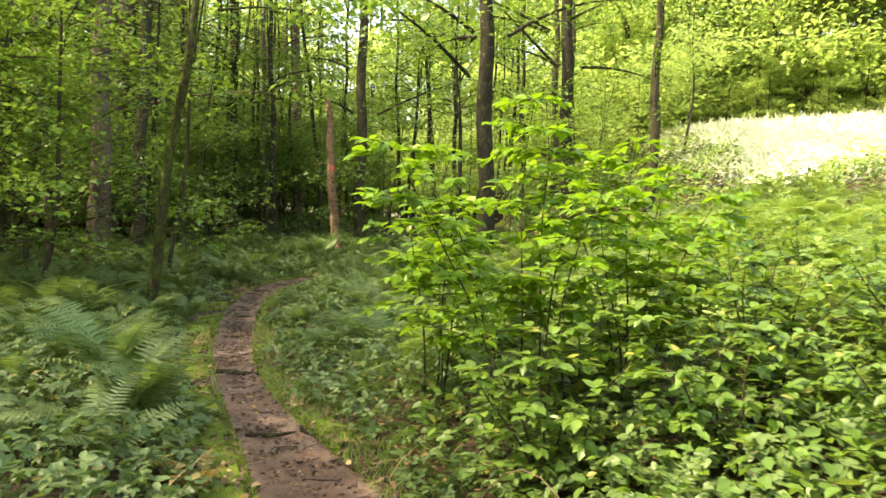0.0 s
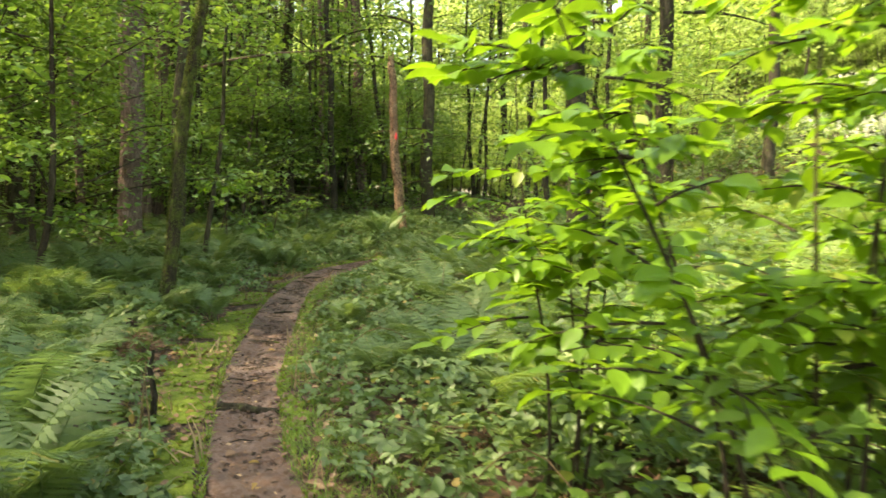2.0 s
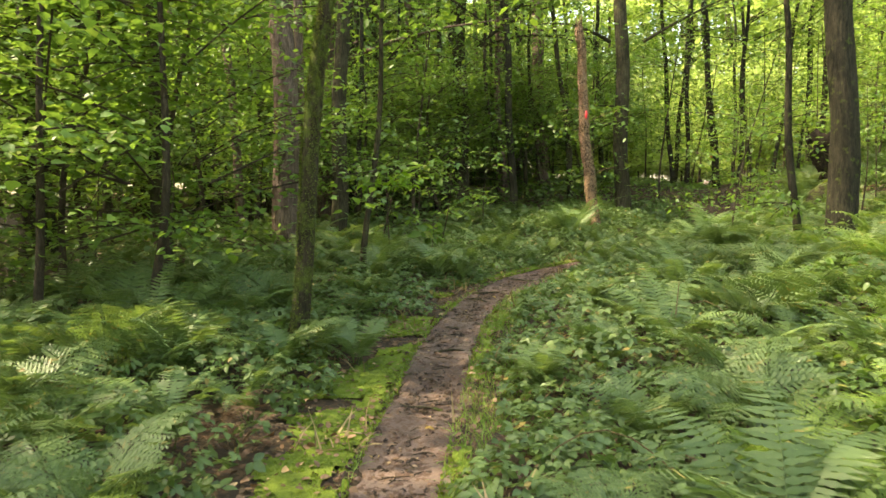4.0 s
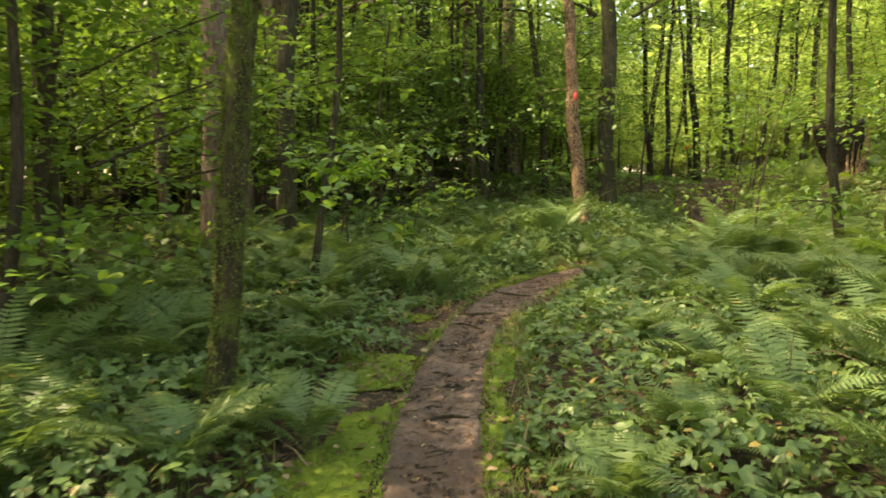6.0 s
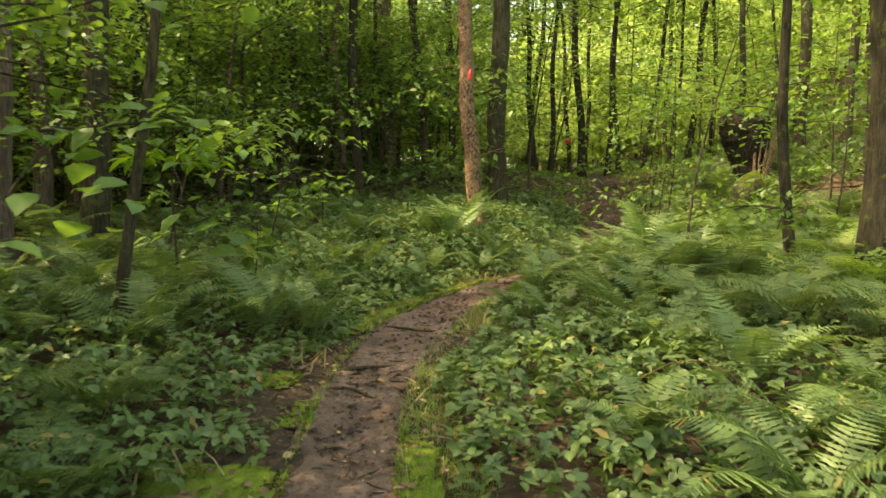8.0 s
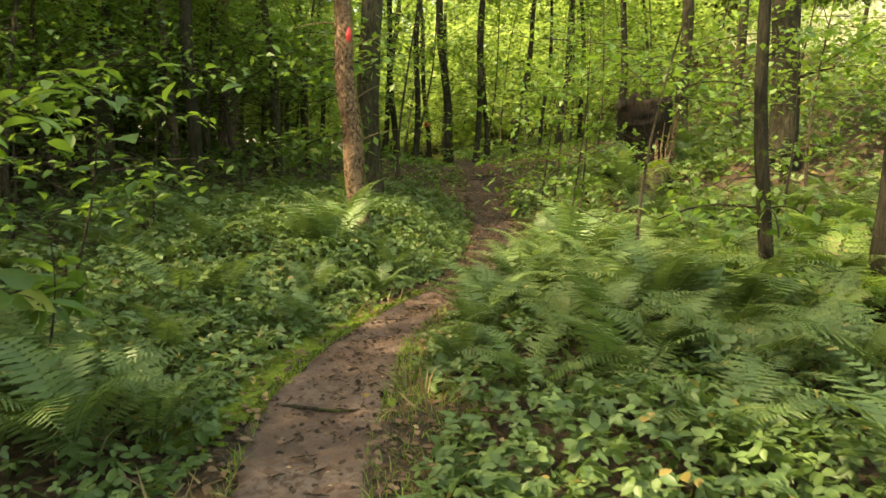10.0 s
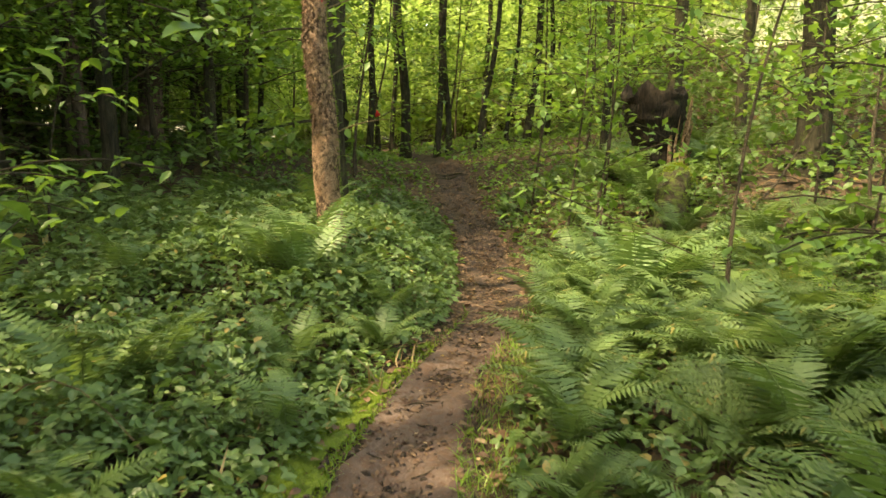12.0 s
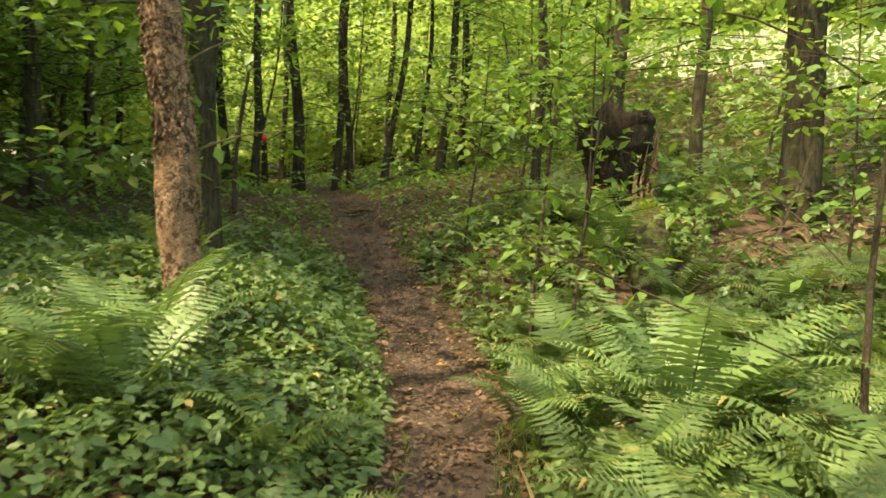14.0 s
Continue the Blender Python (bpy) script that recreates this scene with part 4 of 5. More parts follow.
# ferns that stand out
for k, (x, y, n, sz, pale) in enumerate([
    (-2.0, 5.0, 9, 1.1, 0), (-2.45, 5.6, 9, 1.2, 1), (-3.1, 6.2, 8, 1.1, 0), (-4.35, 9.05, 7, 0.95, 1), (-4.1, 14.2, 9, 0.95, 0), (-4.6, 13.6, 7, 0.9, 0), (-0.65, 18.1, 8, 1.3, 1), (-1.1, 17.6, 7, 1.05, 0), (-1.15, 18.6, 7, 0.95, 0), (-0.5, 19.3, 7, 1.0, 0), (0.05, 17.8, 7, 1.2, 0),
    (-3.05, 18.8, 7, 1.15, 1), (-2.45, 18.5, 6, 0.8, 0), (-2.62, 17.75, 6, 0.65, 0), (-3.9, 17.0, 7, 0.85, 0), (-3.3, 16.4, 6, 0.7, 0), (-1.85, 9.9, 8, 0.7, 0), (-1.6, 10.6, 8, 0.75, 0), (-1.75, 12.3, 8, 0.75, 0), (-1.35, 14.0, 8, 0.85, 0), (-1.0, 16.4, 8, 0.95, 0),
    (-0.2, 15.8, 8, 1.3, 0), (-0.2, 17.1, 8, 1.3, 0), (0.3, 18.6, 7, 1.1, 0), (-0.6, 16.2, 8, 1.25, 0), (-1.2, 15.7, 8, 1.05, 0), (-0.9, 17.1, 8, 1.1, 0), (-1.6, 16.4, 8, 0.8, 0), (0.1, 6.5, 8, 1.05, 1), (0.5, 7.3, 8, 1.1, 1), (-0.3, 7.6, 7, 0.85, 1), (0.9, 6.3, 7, 1.0, 1), (-0.55, 8.4, 7, 0.85, 1), (0.2, 8.6, 8, 1.0, 1), (1.3, 8.0, 8, 1.1, 1), (1.5, 5.9, 8, 1.0, 1), (2.4, 6.6, 8, 1.1, 1), (2.9, 5.4, 8, 1.0, 1), (2.2, 9.0, 8, 1.1, 1), (3.3, 8.0, 8, 1.15, 1), (4.2, 7.0, 8, 1.1, 1), (3.4, 10.2, 8, 1.1, 1), (4.6, 9.2, 8, 1.15, 1), (5.6, 10.4, 8, 1.15, 1), (1.2, 10.4, 8, 1.1, 1), (4.4, 12.0, 8, 1.2, 1), (6.2, 12.8, 8, 1.2, 1), (0.6, 5.6, 7, 0.8, 1), (1.0, 3.2, 6, 0.6, 0), (2.2, 3.9, 7, 0.75, 1), (-0.35, 19.9, 7, 0.7, 0), (-0.1, 20.4, 7, 0.7, 0), (-1.05, 15.2, 8, 0.85, 0), (-2.05, 16.0, 8, 0.8, 0), (-1.4, 17.0, 7, 0.9, 0), (-2.3, 15.5, 7, 0.62, 0), (-1.9, 16.45, 8, 0.85, 0), (-1.65, 17.0, 8, 0.9, 0), (-1.3, 17.65, 8, 0.9, 0), (-0.45, 18.25, 7, 1.25, 1), (-0.9, 18.5, 8, 0.95, 1), (-2.85, 19.35, 6, 1.0, 1), (-3.85, 14.5, 8, 0.85, 0), (-5.3, 10.6, 8, 0.95, 1), (-4.5, 9.6, 8, 0.85, 0), (-3.8, 9.7, 7, 0.75, 0), (-3.5, 10.4, 8, 0.75, 0)]):
    # clearing ferns take the fronds whose colour is brightened for sun
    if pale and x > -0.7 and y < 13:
        fern(on(x, y), n, 0.9 * sz, 40 * k, 700 + k, FRONDS_SUN, "bracken in the clearing, coloured bright yellow-green as in sun")
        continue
    fern(on(x, y), n, sz, 40 * k, 700 + k, FRONDS_PALE if pale else FRONDS, "pale green fern with tall arching fronds, some paled for light" if pale else "green woodland fern with arching fronds")

protos = [fern(on(-5.2 - 0.9 * k, 8 + 1.7 * k), 6 + k % 3, 0.75 + 0.05 * k, 0, 760 + k) for k in range(4)]
protos += [fern(on(-6.1 - 0.9 * k, 9 + 1.9 * k), 5 + k, 0.85, 0, 766 + k, FRONDS_BROAD, "bracken with broad triangular feathered fronds") for k in range(2)]
local = np.random.default_rng(77)
spots = []
while len(spots) < 235:
    x, y = local.uniform(-7.5, 3.0), local.uniform(2.5, 23)
    o = off_path(x, y)
    if o < 0.6 or (x < path_x(y) and local.random() > 0.6) or (-0.4 < x < 2.6 and 2.6 < y < 6.2) or o > 5.5:
        continue
    if (x - 2.5) ** 2 + (y - 20.6) ** 2 < 1.6:
        continue
    if any((x - a) ** 2 + (y - b) ** 2 < 0.26 for a, b in spots):
        continue
    if (x < path_x(y) and y > 15.5 and local.random() < 0.8) or (x > path_x(y) and o < 1.6 and 9.5 < y < 14.5 and local.random() < 0.7):
        continue
    spots.append((x, y))
templates = [(np.concatenate(p.v), np.concatenate(p.f)) for p in [frond(0.95, 22, lobed_blade(1, 0.13), 1.2 + 0.1 * k, 0.25 + 0.12 * k, 550 + k, 0.17) for k in range(3)] + [frond(0.95, 12, cut_blade(6, 0.2), 1.25, 0.3, 555, 0.3, True)]]
beyond = Pile()
for k, (x, y) in enumerate(sorted(spots, key=lambda q: off_path(*q))):
    size = (0.7 + 0.4 * min(1.0, (off_path(x, y) - 0.6) / 0.8)) * local.uniform(0.85, 1.3)
    if k < 150:
        copy_thing(protos[local.integers(6)], pose(*on(x, y, -0.02), local.normal(0, 5), local.normal(0, 5), local.uniform(0, 360)) @ Matrix.Scale(size, 4))
        continue
    m = 7
    beyond.many(*templates[k % 4], np.array([on(x, y, -0.02)] * m), turns(np.arange(m) * 0.9 + local.normal(0, 0.3, m), local.normal(0, 0.12, m), local.normal(0, 0.12, m)), 0.85 * size * local.uniform(0.75, 1.1, m))
tagged(new("bracken", beyond.mesh("bracken", M_FERN)), "green ferns standing deeper in the wood", "bracken", kind="stuff")

# bracken in the clearing, with the sunlight put into its leaf colour
templates = [(np.concatenate(p.v), np.concatenate(p.f)) for p in [frond(1.0, 12, cut_blade(6, 0.2), 1.3 + 0.06 * k, 0.25 + 0.12 * k, 535 + k, 0.3, True) for k in range(3)]]
sunny, spots = Pile(), []
while len(spots) < 170:
    x, y = local.uniform(-0.2, 8.8), local.uniform(4.6, 18.5)
    if off_path(x, y) < 1.2 or x < 0.5 + 0.06 * y * (y < 9) or any((x - a) ** 2 + (y - b) ** 2 < 0.3 for a, b in spots):
        continue
    spots.append((x, y))
    m = int(local.integers(4, 7))
    sunny.many(*templates[len(spots) % 3], np.array([on(x, y, -0.02)] * m), turns(np.arange(m) * 6.283 / m + local.normal(0, 0.3, m), local.normal(0, 0.1, m), local.normal(0, 0.12, m)), local.uniform(0.6, 1.05, m))
tagged(new("bracken", sunny.mesh("bracken", M_BRACKEN_SUN)), "bracken in the clearing, coloured bright yellow-green as in sun", "bracken", kind="stuff")

# bracken further off, past counting
brake = Pile()
templates = [(np.concatenate(p.v), np.concatenate(p.f)) for p in FRONDS_FAR]
N = 7500
x, y = local.uniform(-14, 13, N), local.uniform(-3, 33, N)
o = off_path(x, y)
ok = ((x - 2.5) ** 2 + (y - 20.6) ** 2 > 1.0) & ~((x > 8.7 + 0.12 * (y - 20)) & (y > 19.8)) & (o > 2.2) & ((o > 4.2) | (local.random(N) < 0.4)) & ~((x > -0.6) & (x < 3.2) & (y < 6.5) & (y > 0)) & ((x > path_x(y)) | (local.random(N) < 0.5))
x, y = x[ok], y[ok]
z = land(x, y)
for k, (v, f) in enumerate(templates):
    sel = np.arange(len(x)) % 4 == k
    m = int(sel.sum())
    brake.many(v, f, np.stack([x, y, z], -1)[sel], turns(local.uniform(0, 6.283, m), local.normal(-0.1, 0.15, m), local.normal(0, 0.15, m)), local.uniform(0.55, 1.05, m))
tagged(new("bracken", brake.mesh("bracken", M_FERN)), "dense green bracken covering the forest floor", "bracken", kind="stuff")

# ---- brambles and low herbs ----
def cover(name, n, box, ok, low, high, size, shape, material, label, category, seed, slope=0.4, bias=1.0):
    local = np.random.default_rng(seed)
    x, y = local.uniform(box[0], box[1], n), local.uniform(box[2], box[3], n)
    sel = ok(x, y, local.random(n)) & ((x - 2.5) ** 2 + (y - 20.6) ** 2 > 0.4) & ((x - 1.15) ** 2 + (y - 20.5) ** 2 > 0.2) & ((x + 3.45) ** 2 + (y - 8.5) ** 2 > 0.16) & ((category == "grass") | ~((x > 8.7 + 0.12 * (y - 20)) & (y > 19.6)))
    x, y = x[sel], y[sel]
    n = len(x)
    tall_ = np.interp(wave(x, y, 1.7, 0.9) + 0.6 * wave(x, y, 4.1, 2.0), [-1.6, 1.6], [0.45, 1.0]) * np.clip(off_path(x, y) / 0.8, 0.15, 1)
    z = land(x, y) + low + (high - low) * tall_ * local.random(n) ** bias
    pile = Pile()
    pile.many(*shape, np.stack([x, y, z], -1), turns(local.uniform(0, 6.283, n), local.normal(-0.15, slope, n), local.normal(0, slope, n)), size * local.uniform(0.55, 1.3, n))
    return tagged(new(name, pile.mesh(name, material)), label, category, kind="stuff")


def patch(x, y, s, k):
    return np.interp(wave(x, y, s, k), [-1.3, 1.3], [0, 1])


TREF = (TREFOIL_V, TREFOIL_F)
cover("brambles", 125000, (-7.5, 3.5, 0.5, 24), lambda x, y, r: (off_path(x, y) > 0.06 + 0.3 * patch(x, y, 2.1, 3) + 0.28 * ((x < path_x(y)) & (y > 7) & (y < 12.2))) & (off_path(x, y) < 3.2) & (r < 0.45 + 0.65 * patch(x, y, 1.3, 1)), 0.03, 0.42, 0.09, TREF, M_BRAMBLE, "low tangle of dark green bramble leaves", "brambles", 21, bias=0.6)
cover("brambles", 62000, (-14, 13, -3, 31), lambda x, y, r: (off_path(x, y) > 3.0) & (r < 0.5 + 0.6 * patch(x, y, 1.1, 4)), 0.03, 0.5, 0.15, (LEAF4_V, LEAF4_F), M_BRAMBLE, "low tangle of dark green leaves under the trees", "brambles", 22, bias=0.6)
cover("herbs", 30000, (-5.0, -0.9, 14.5, 23), lambda x, y, r: (off_path(x, y) > 0.12) & (x < path_x(y)), 0.03, 0.34, 0.06, (LEAF4_V, LEAF4_F), M_BRAMBLE, "broad-leaved herbs covering the ground beside the path", "herbs", 23, bias=0.6)
cover("herbs", 20000, (-4, 7, 21, 33), lambda x, y, r: (off_path(x, y) > 0.05) & (r < 0.35 + 0.65 * patch(x, y, 2.2, 2.5)), 0.02, 0.24, 0.085, (LEAF6_V, LEAF6_F), M_UNDER, "low green herbs over the crest", "herbs", 25, bias=0.8)
cover("herbs", 60000, (-0.2, 9.5, 1.0, 17), lambda x, y, r: (off_path(x, y) > 0.4) & (x > path_x(y)) & (r < 0.9 * patch(x, y, 1.5, 2) * np.clip((9.5 - x) / 3, 0, 1)), 0.05, 0.6, 0.075, (LEAF4_V, LEAF4_F), M_HERB, "bright green leafy herbs in the clearing", "herbs", 24, bias=0.7)
cover("ground_ivy", 16000, (-8, 6, 0, 30), lambda x, y, r: off_path(x, y) > 0.5, 0.0, 0.12, 0.1, (LEAF4_V, LEAF4_F), M_BRAMBLE, "small dark leaves close to the ground", "herbs", 26)

# grass blades in the whitened colour that stands for full sun
cover("meadow_grass", 34000, (7, 34, 17.5, 36), lambda x, y, r: (x > 7.4 + 0.12 * (y - 20)), 0.0, 0.08, 0.28, (np.array([(-0.06, 0, 0), (0.06, 0, 0), (0.03, 0.6, 0.05), (0, 1, -0.1)]), np.array([(0, 1, 2), (0, 2, 3)])), M_MEADOWGRASS_GLARE, "pale tall meadow grass, coloured near white for full sun", "grass", 27, slope=0.9)
cover("meadow_grass", 30000, (8, 24, 20, 33), lambda x, y, r: (x > 7.6 + 0.12 * (y - 20)) & (r < 0.35 + 0.9 * patch(x, y, 0.8, 4)), 0.0, 0.22, 0.36, (np.array([(-0.06, 0, 0), (0.06, 0, 0), (0.03, 0.6, 0.05), (0, 1, -0.1)]), np.array([(0, 1, 2), (0, 2, 3)])), M_MEADOWGRASS_GLARE, "tufts of tall pale seeding grass, whitened for full sun", "grass", 28, slope=0.9)
# fringe of herbs in the leaf colour brightened for sun
cover("herbs", 9000, (6.0, 17, 16.5, 26), lambda x, y, r: (np.minimum(x - 7.6 - 0.12 * (y - 20), y - 19.0) < 1.6) & (r < 0.9 * patch(x, y, 1.1, 5)), 0.05, 0.8, 0.15, (LEAF4_V, LEAF4_F), M_EDGE_LIT, "herbs along the meadow's edge, coloured pale as in sun", "herbs", 29, bias=0.7)

# ---- leafy shrubs at the clearing ----
def shrub(name, base, stems, label, seed, leaf=0.1, material=M_SHRUB):
    """Stems with alternate leaves; each stem is (dx, dy, height, offset of its foot in x, y)."""
    local = np.random.default_rng(seed)
    ob = thing(name, label, "shrub", "leafy shrubs in the clearing", at=base)
    for dx, dy, h, fx, fy in stems:
        s = np.linspace(0, 1, 14)
        line = np.stack([fx + dx * s**1.4 + 0.03 * np.sin(6 * s + dx), fy + dy * s**1.4, -0.05 + (h + 0.05) * s**0.9], -1)
        wood, leaves = Pile(), Pile()
        wood.add(*tube(line, np.linspace(0.009, 0.002, 14), 5))
        spots = [(line[i], line[min(i + 1, 13)] - line[i - 1], 1.0) for i in range(2 if h < 1.1 else 5, 14)]
        for k in range(int(16 * h)):
            i = local.integers(2 if h < 1.1 else 5, 14)
            tw = limb(line[i], local.uniform(0, 6.283), local.uniform(0.0, 0.6), local.uniform(0.22, 0.5) * min(1, h) * (1.2 - i / 18), 7, 0.25, seed * 13 + k)
            wood.add(*tube(tw, np.linspace(0.004, 0.0015, 7), 4))
            spots += [(tw[j], tw[j] - tw[j - 1], 0.9) for j in range(1, 7)]
        for c, d, w in spots:
            hd = math.atan2(d[1], d[0]) - 1.571
            for side in (-1, 1):
                if local.random() < 0.1:
                    continue
                leaves.many(LEAF6_V, LEAF6_F, [c], turns([hd + side * local.uniform(0.5, 1.2)], [local.normal(-0.15, 0.25)], [local.normal(0, 0.3)]), [leaf * w * local.uniform(0.7, 1.25)])
        tip = line[-1]
        leaves.many(LEAF6_V, LEAF6_F, [tip] * 4, turns(local.uniform(0, 6.28, 4), local.uniform(0.0, 0.7, 4), local.normal(0, 0.2, 4)), leaf * local.uniform(0.7, 1.1, 4))
        stem = part("stem", wood.mesh("stem", M_TWIG), ob)
        part("leaves", leaves.mesh("leaves", material), stem)
    return ob


shrub("leafy_shrub", on(0.42, 4.35), [(0.1, 0.05, 2.1, 0, 0), (-0.6, -0.4, 1.75, -0.05, 0), (-0.3, 0.2, 1.75, -0.1, 0.1), (0.4, 0.3, 1.8, 0.1, 0.1), (0.35, -0.3, 1.65, 0.1, -0.1), (0.1, -0.15, 1.9, 0.1, 0)], "sunlit shrub with bright green oval leaves on slender stems", 801, 0.088)
shrub("leafy_shrub", on(-0.12, 5.35), [(-0.12, 0.0, 1.85, 0, 0), (0.3, 0.2, 1.6, 0.1, 0), (0.2, -0.25, 1.5, 0.05, 0), (0.05, 0.2, 1.4, 0.1, 0.1)], "slim bright green shrub beside the path", 802, 0.1)
shrub("leafy_shrub", on(1.1, 4.6), [(0.1, 0.1, 1.75, 0, 0), (0.4, -0.2, 1.4, 0.1, 0), (-0.3, 0.25, 1.6, 0, 0.1), (-0.2, -0.35, 1.3, 0, 0), (0.3, 0.3, 1.6, 0.1, 0.1)], "bushy bright green shrub with oval leaves", 803, 0.085)
shrub("leafy_shrub", on(1.25, 3.55), [(0.1, -0.1, 0.75, 0, 0), (0.3, 0.2, 0.85, 0.1, 0), (-0.3, 0.1, 0.8, 0, 0), (-0.2, -0.25, 0.65, 0, 0)], "low bushy green shrub in the clearing", 804, 0.075, M_HERB)
shrub("leafy_shrub", on(2.1, 4.9), [(0.1, -0.1, 0.95, 0, 0), (0.4, 0.2, 0.85, 0.1, 0), (-0.35, 0.1, 1.0, 0, 0), (-0.2, -0.35, 0.8, 0, 0)], "low bushy green shrub in the clearing", 805, 0.08, M_HERB)
shrub("leafy_shrub", on(1.9, 6.6), [(0.1, 0.1, 1.5, 0, 0), (0.4, -0.2, 1.2, 0.1, 0), (-0.3, 0.25, 1.3, 0, 0.1)], "tall young shrub with yellowing leaves", 806, 0.1)

low_bush = [shrub("leafy_shrub", on(2.6 + 0.9 * k, 4.0 + 0.8 * k), [(0.1, -0.1, 0.8, 0, 0), (0.35, 0.2, 0.7, 0.1, 0), (-0.35, 0.15, 0.85, 0, 0), (-0.2, -0.3, 0.65, 0, 0), (0.3, -0.3, 0.6, 0, 0.1)], "low bushy shrub with fresh green leaves in the clearing", 810 + k, 0.075, M_HERB) for k in range(2)]
local = np.random.default_rng(83)
spots = []
while len(spots) < 26:
    x, y = local.uniform(0.4, 5.2), local.uniform(2.6, 8.5)
    if off_path(x, y) < 0.65 or (x < 1.0 and y < 3.4) or any((x - a) ** 2 + (y - b) ** 2 < 0.25 for a, b in spots):
        continue
    spots.append((x, y))
    copy_thing(low_bush[local.integers(2)], pose(*on(x, y), 0, 0, local.uniform(0, 360)) @ Matrix.Scale(local.uniform(0.7, 1.2), 4))

# ---- moss, grass and litter along the path ----
def strip(name, n, ok, shape, size, material, label, category, seed, lift=0.0, tilt=(0.7, 0.4), y0=1.0, y1=26.0, reach=1.3):
    local = np.random.default_rng(seed)
    y = local.uniform(y0, y1, n)
    u = local.uniform(-reach, reach, n)
    x = path_x(y) + u + np.sign(u) * path_half(y) * 0.85
    sel = ok(x, y, u, local.random(n))
    x, y, u = x[sel], y[sel], u[sel]
    n = len(x)
    pile = Pile()
    pile.many(*shape, np.stack([x, y, land(x, y) + lift], -1), turns(local.uniform(0, 6.283, n), local.normal(tilt[0], tilt[1], n), local.normal(0, 0.4, n)), size * local.uniform(0.5, 1.3, n))
    return tagged(new(name, pile.mesh(name, material)), label, category, kind="stuff")


BLADE_V = np.array([(-0.035, 0, 0), (0.035, 0, 0), (0.025, 0.5, 0.03), (-0.025, 0.5, 0.03), (0, 1, -0.12)])
BLADE_F = np.array([(0, 1, 2), (0, 2, 3), (3, 2, 4)])


def mossy(x, y, u, r):
    bare = (y > 12.2) & (y < 14.4) & (patch(x, y, 2.6, 1.1) < 0.75) | (patch(x, y, 3.1, 2.6) < 0.2)
    left = (u < 0) & ~bare & (u > -0.1 - 0.6 * patch(x, y, 1.2, 0.5) - 0.15 * ((y > 8) & (y < 12.2))) & ((y < 15) | (y < 18) & (u > -0.3))
    right = (u > 0) & (u < 0.5 * patch(x, y, 1.4, 1.9) - 0.2) & (y < 13)
    return left | right


my_, mu_ = np.meshgrid(np.arange(1.0, 18.5, 0.035), np.linspace(-0.85, 0.55, 41), indexing="ij")
mx_ = path_x(my_) + mu_ + np.sign(mu_) * path_half(my_) * 0.9
hump = np.clip(0.5 + 0.5 * wave(mx_, my_, 13, 0.7), 0, 1.2)
mz_ = land(mx_, my_) + 0.006 + 0.016 * hump + rng.normal(0, 0.004, mx_.shape)
idx = np.arange(mx_.size).reshape(mx_.shape)
quads = np.stack([idx[:-1, :-1], idx[:-1, 1:], idx[1:, 1:], idx[1:, :-1]], -1).reshape(-1, 4)
qx, qy, qu = (a.ravel()[quads].mean(1) for a in (mx_, my_, mu_))
sel = mossy(qx + 0.05 * rng.normal(0, 1, len(qx)), qy, qu + 0.04 * wave(qx, qy, 9, 1), 0) & (np.abs(qu) > 0.02 + 0.1 * patch(qx, qy, 6.1, 0.4) * patch(qx, qy, 13, 1.4))
tagged(new("moss_carpet", mesh_of("moss_carpet", np.stack([mx_, my_, mz_], -1).reshape(-1, 3), quads[sel], M_MOSSMAT)), "cushiony yellow-green moss carpet along the footpath", "moss", kind="stuff")
strip("moss", 150000, mossy, (LEAF2_V, LEAF2_F), 0.021, M_MOSS, "soft yellow-green moss along the path edges", "moss", 31, 0.0, (0.9, 0.5), 1.0, 18.5, 0.8)
strip("grass", 52000, lambda x, y, u, r: (u > -0.04) & (u < 0.2 + 0.4 * patch(x, y, 1.3, 0.2)) & (r < 0.3 + patch(x, y, 2.0, 1)), (BLADE_V, BLADE_F), 0.075, M_GRASS, "short grass tufts at the path edge", "grass", 32, 0.0, (0.75, 0.45), 1, 19, 0.6)
strip("dry_grass", 2600, lambda x, y, u, r: (patch(x, y, 2.7, 2.2) > 0.72) & (np.abs(u) < 0.7), (BLADE_V, BLADE_F), 0.2, M_STRAW, "tufts of dry straw-coloured grass", "grass", 33, 0.02, (0.7, 0.5), 2, 20, 0.8)
strip("leaf_litter", 9000, lambda x, y, u, r: r < 0.25 + 0.75 * patch(x, y, 1.9, 5), (LEAF6_V, LEAF6_F), 0.05, M_DEAD, "scattered brown dead leaves on the ground", "leaf litter", 34, 0.02, (0.0, 0.25), 1.5, 26, 0.7)
local = np.random.default_rng(35)
n = 7500
y = np.where(local.random(n) < 0.4, local.uniform(17, 27.5, n), local.uniform(2.0, 27, n))
u = np.clip(local.normal(0, 0.75, n), -1.25, 1.25)
x = path_x(y) + u * path_half(y)
pile = Pile()
pile.many(LEAF6_V, LEAF6_F, np.stack([x, y, land(x, y) + np.where(np.abs(u) > 0.92, 0.012, -0.012)], -1), turns(local.uniform(0, 6.283, n), local.normal(0, 0.22, n), local.normal(0, 0.3, n)), 0.028 * local.uniform(0.4, 1.4, n))
tagged(new("leaf_litter", pile.mesh("leaf_litter", M_DEAD)), "small dead leaves trodden into the path", "leaf litter", kind="stuff")
pile = Pile()
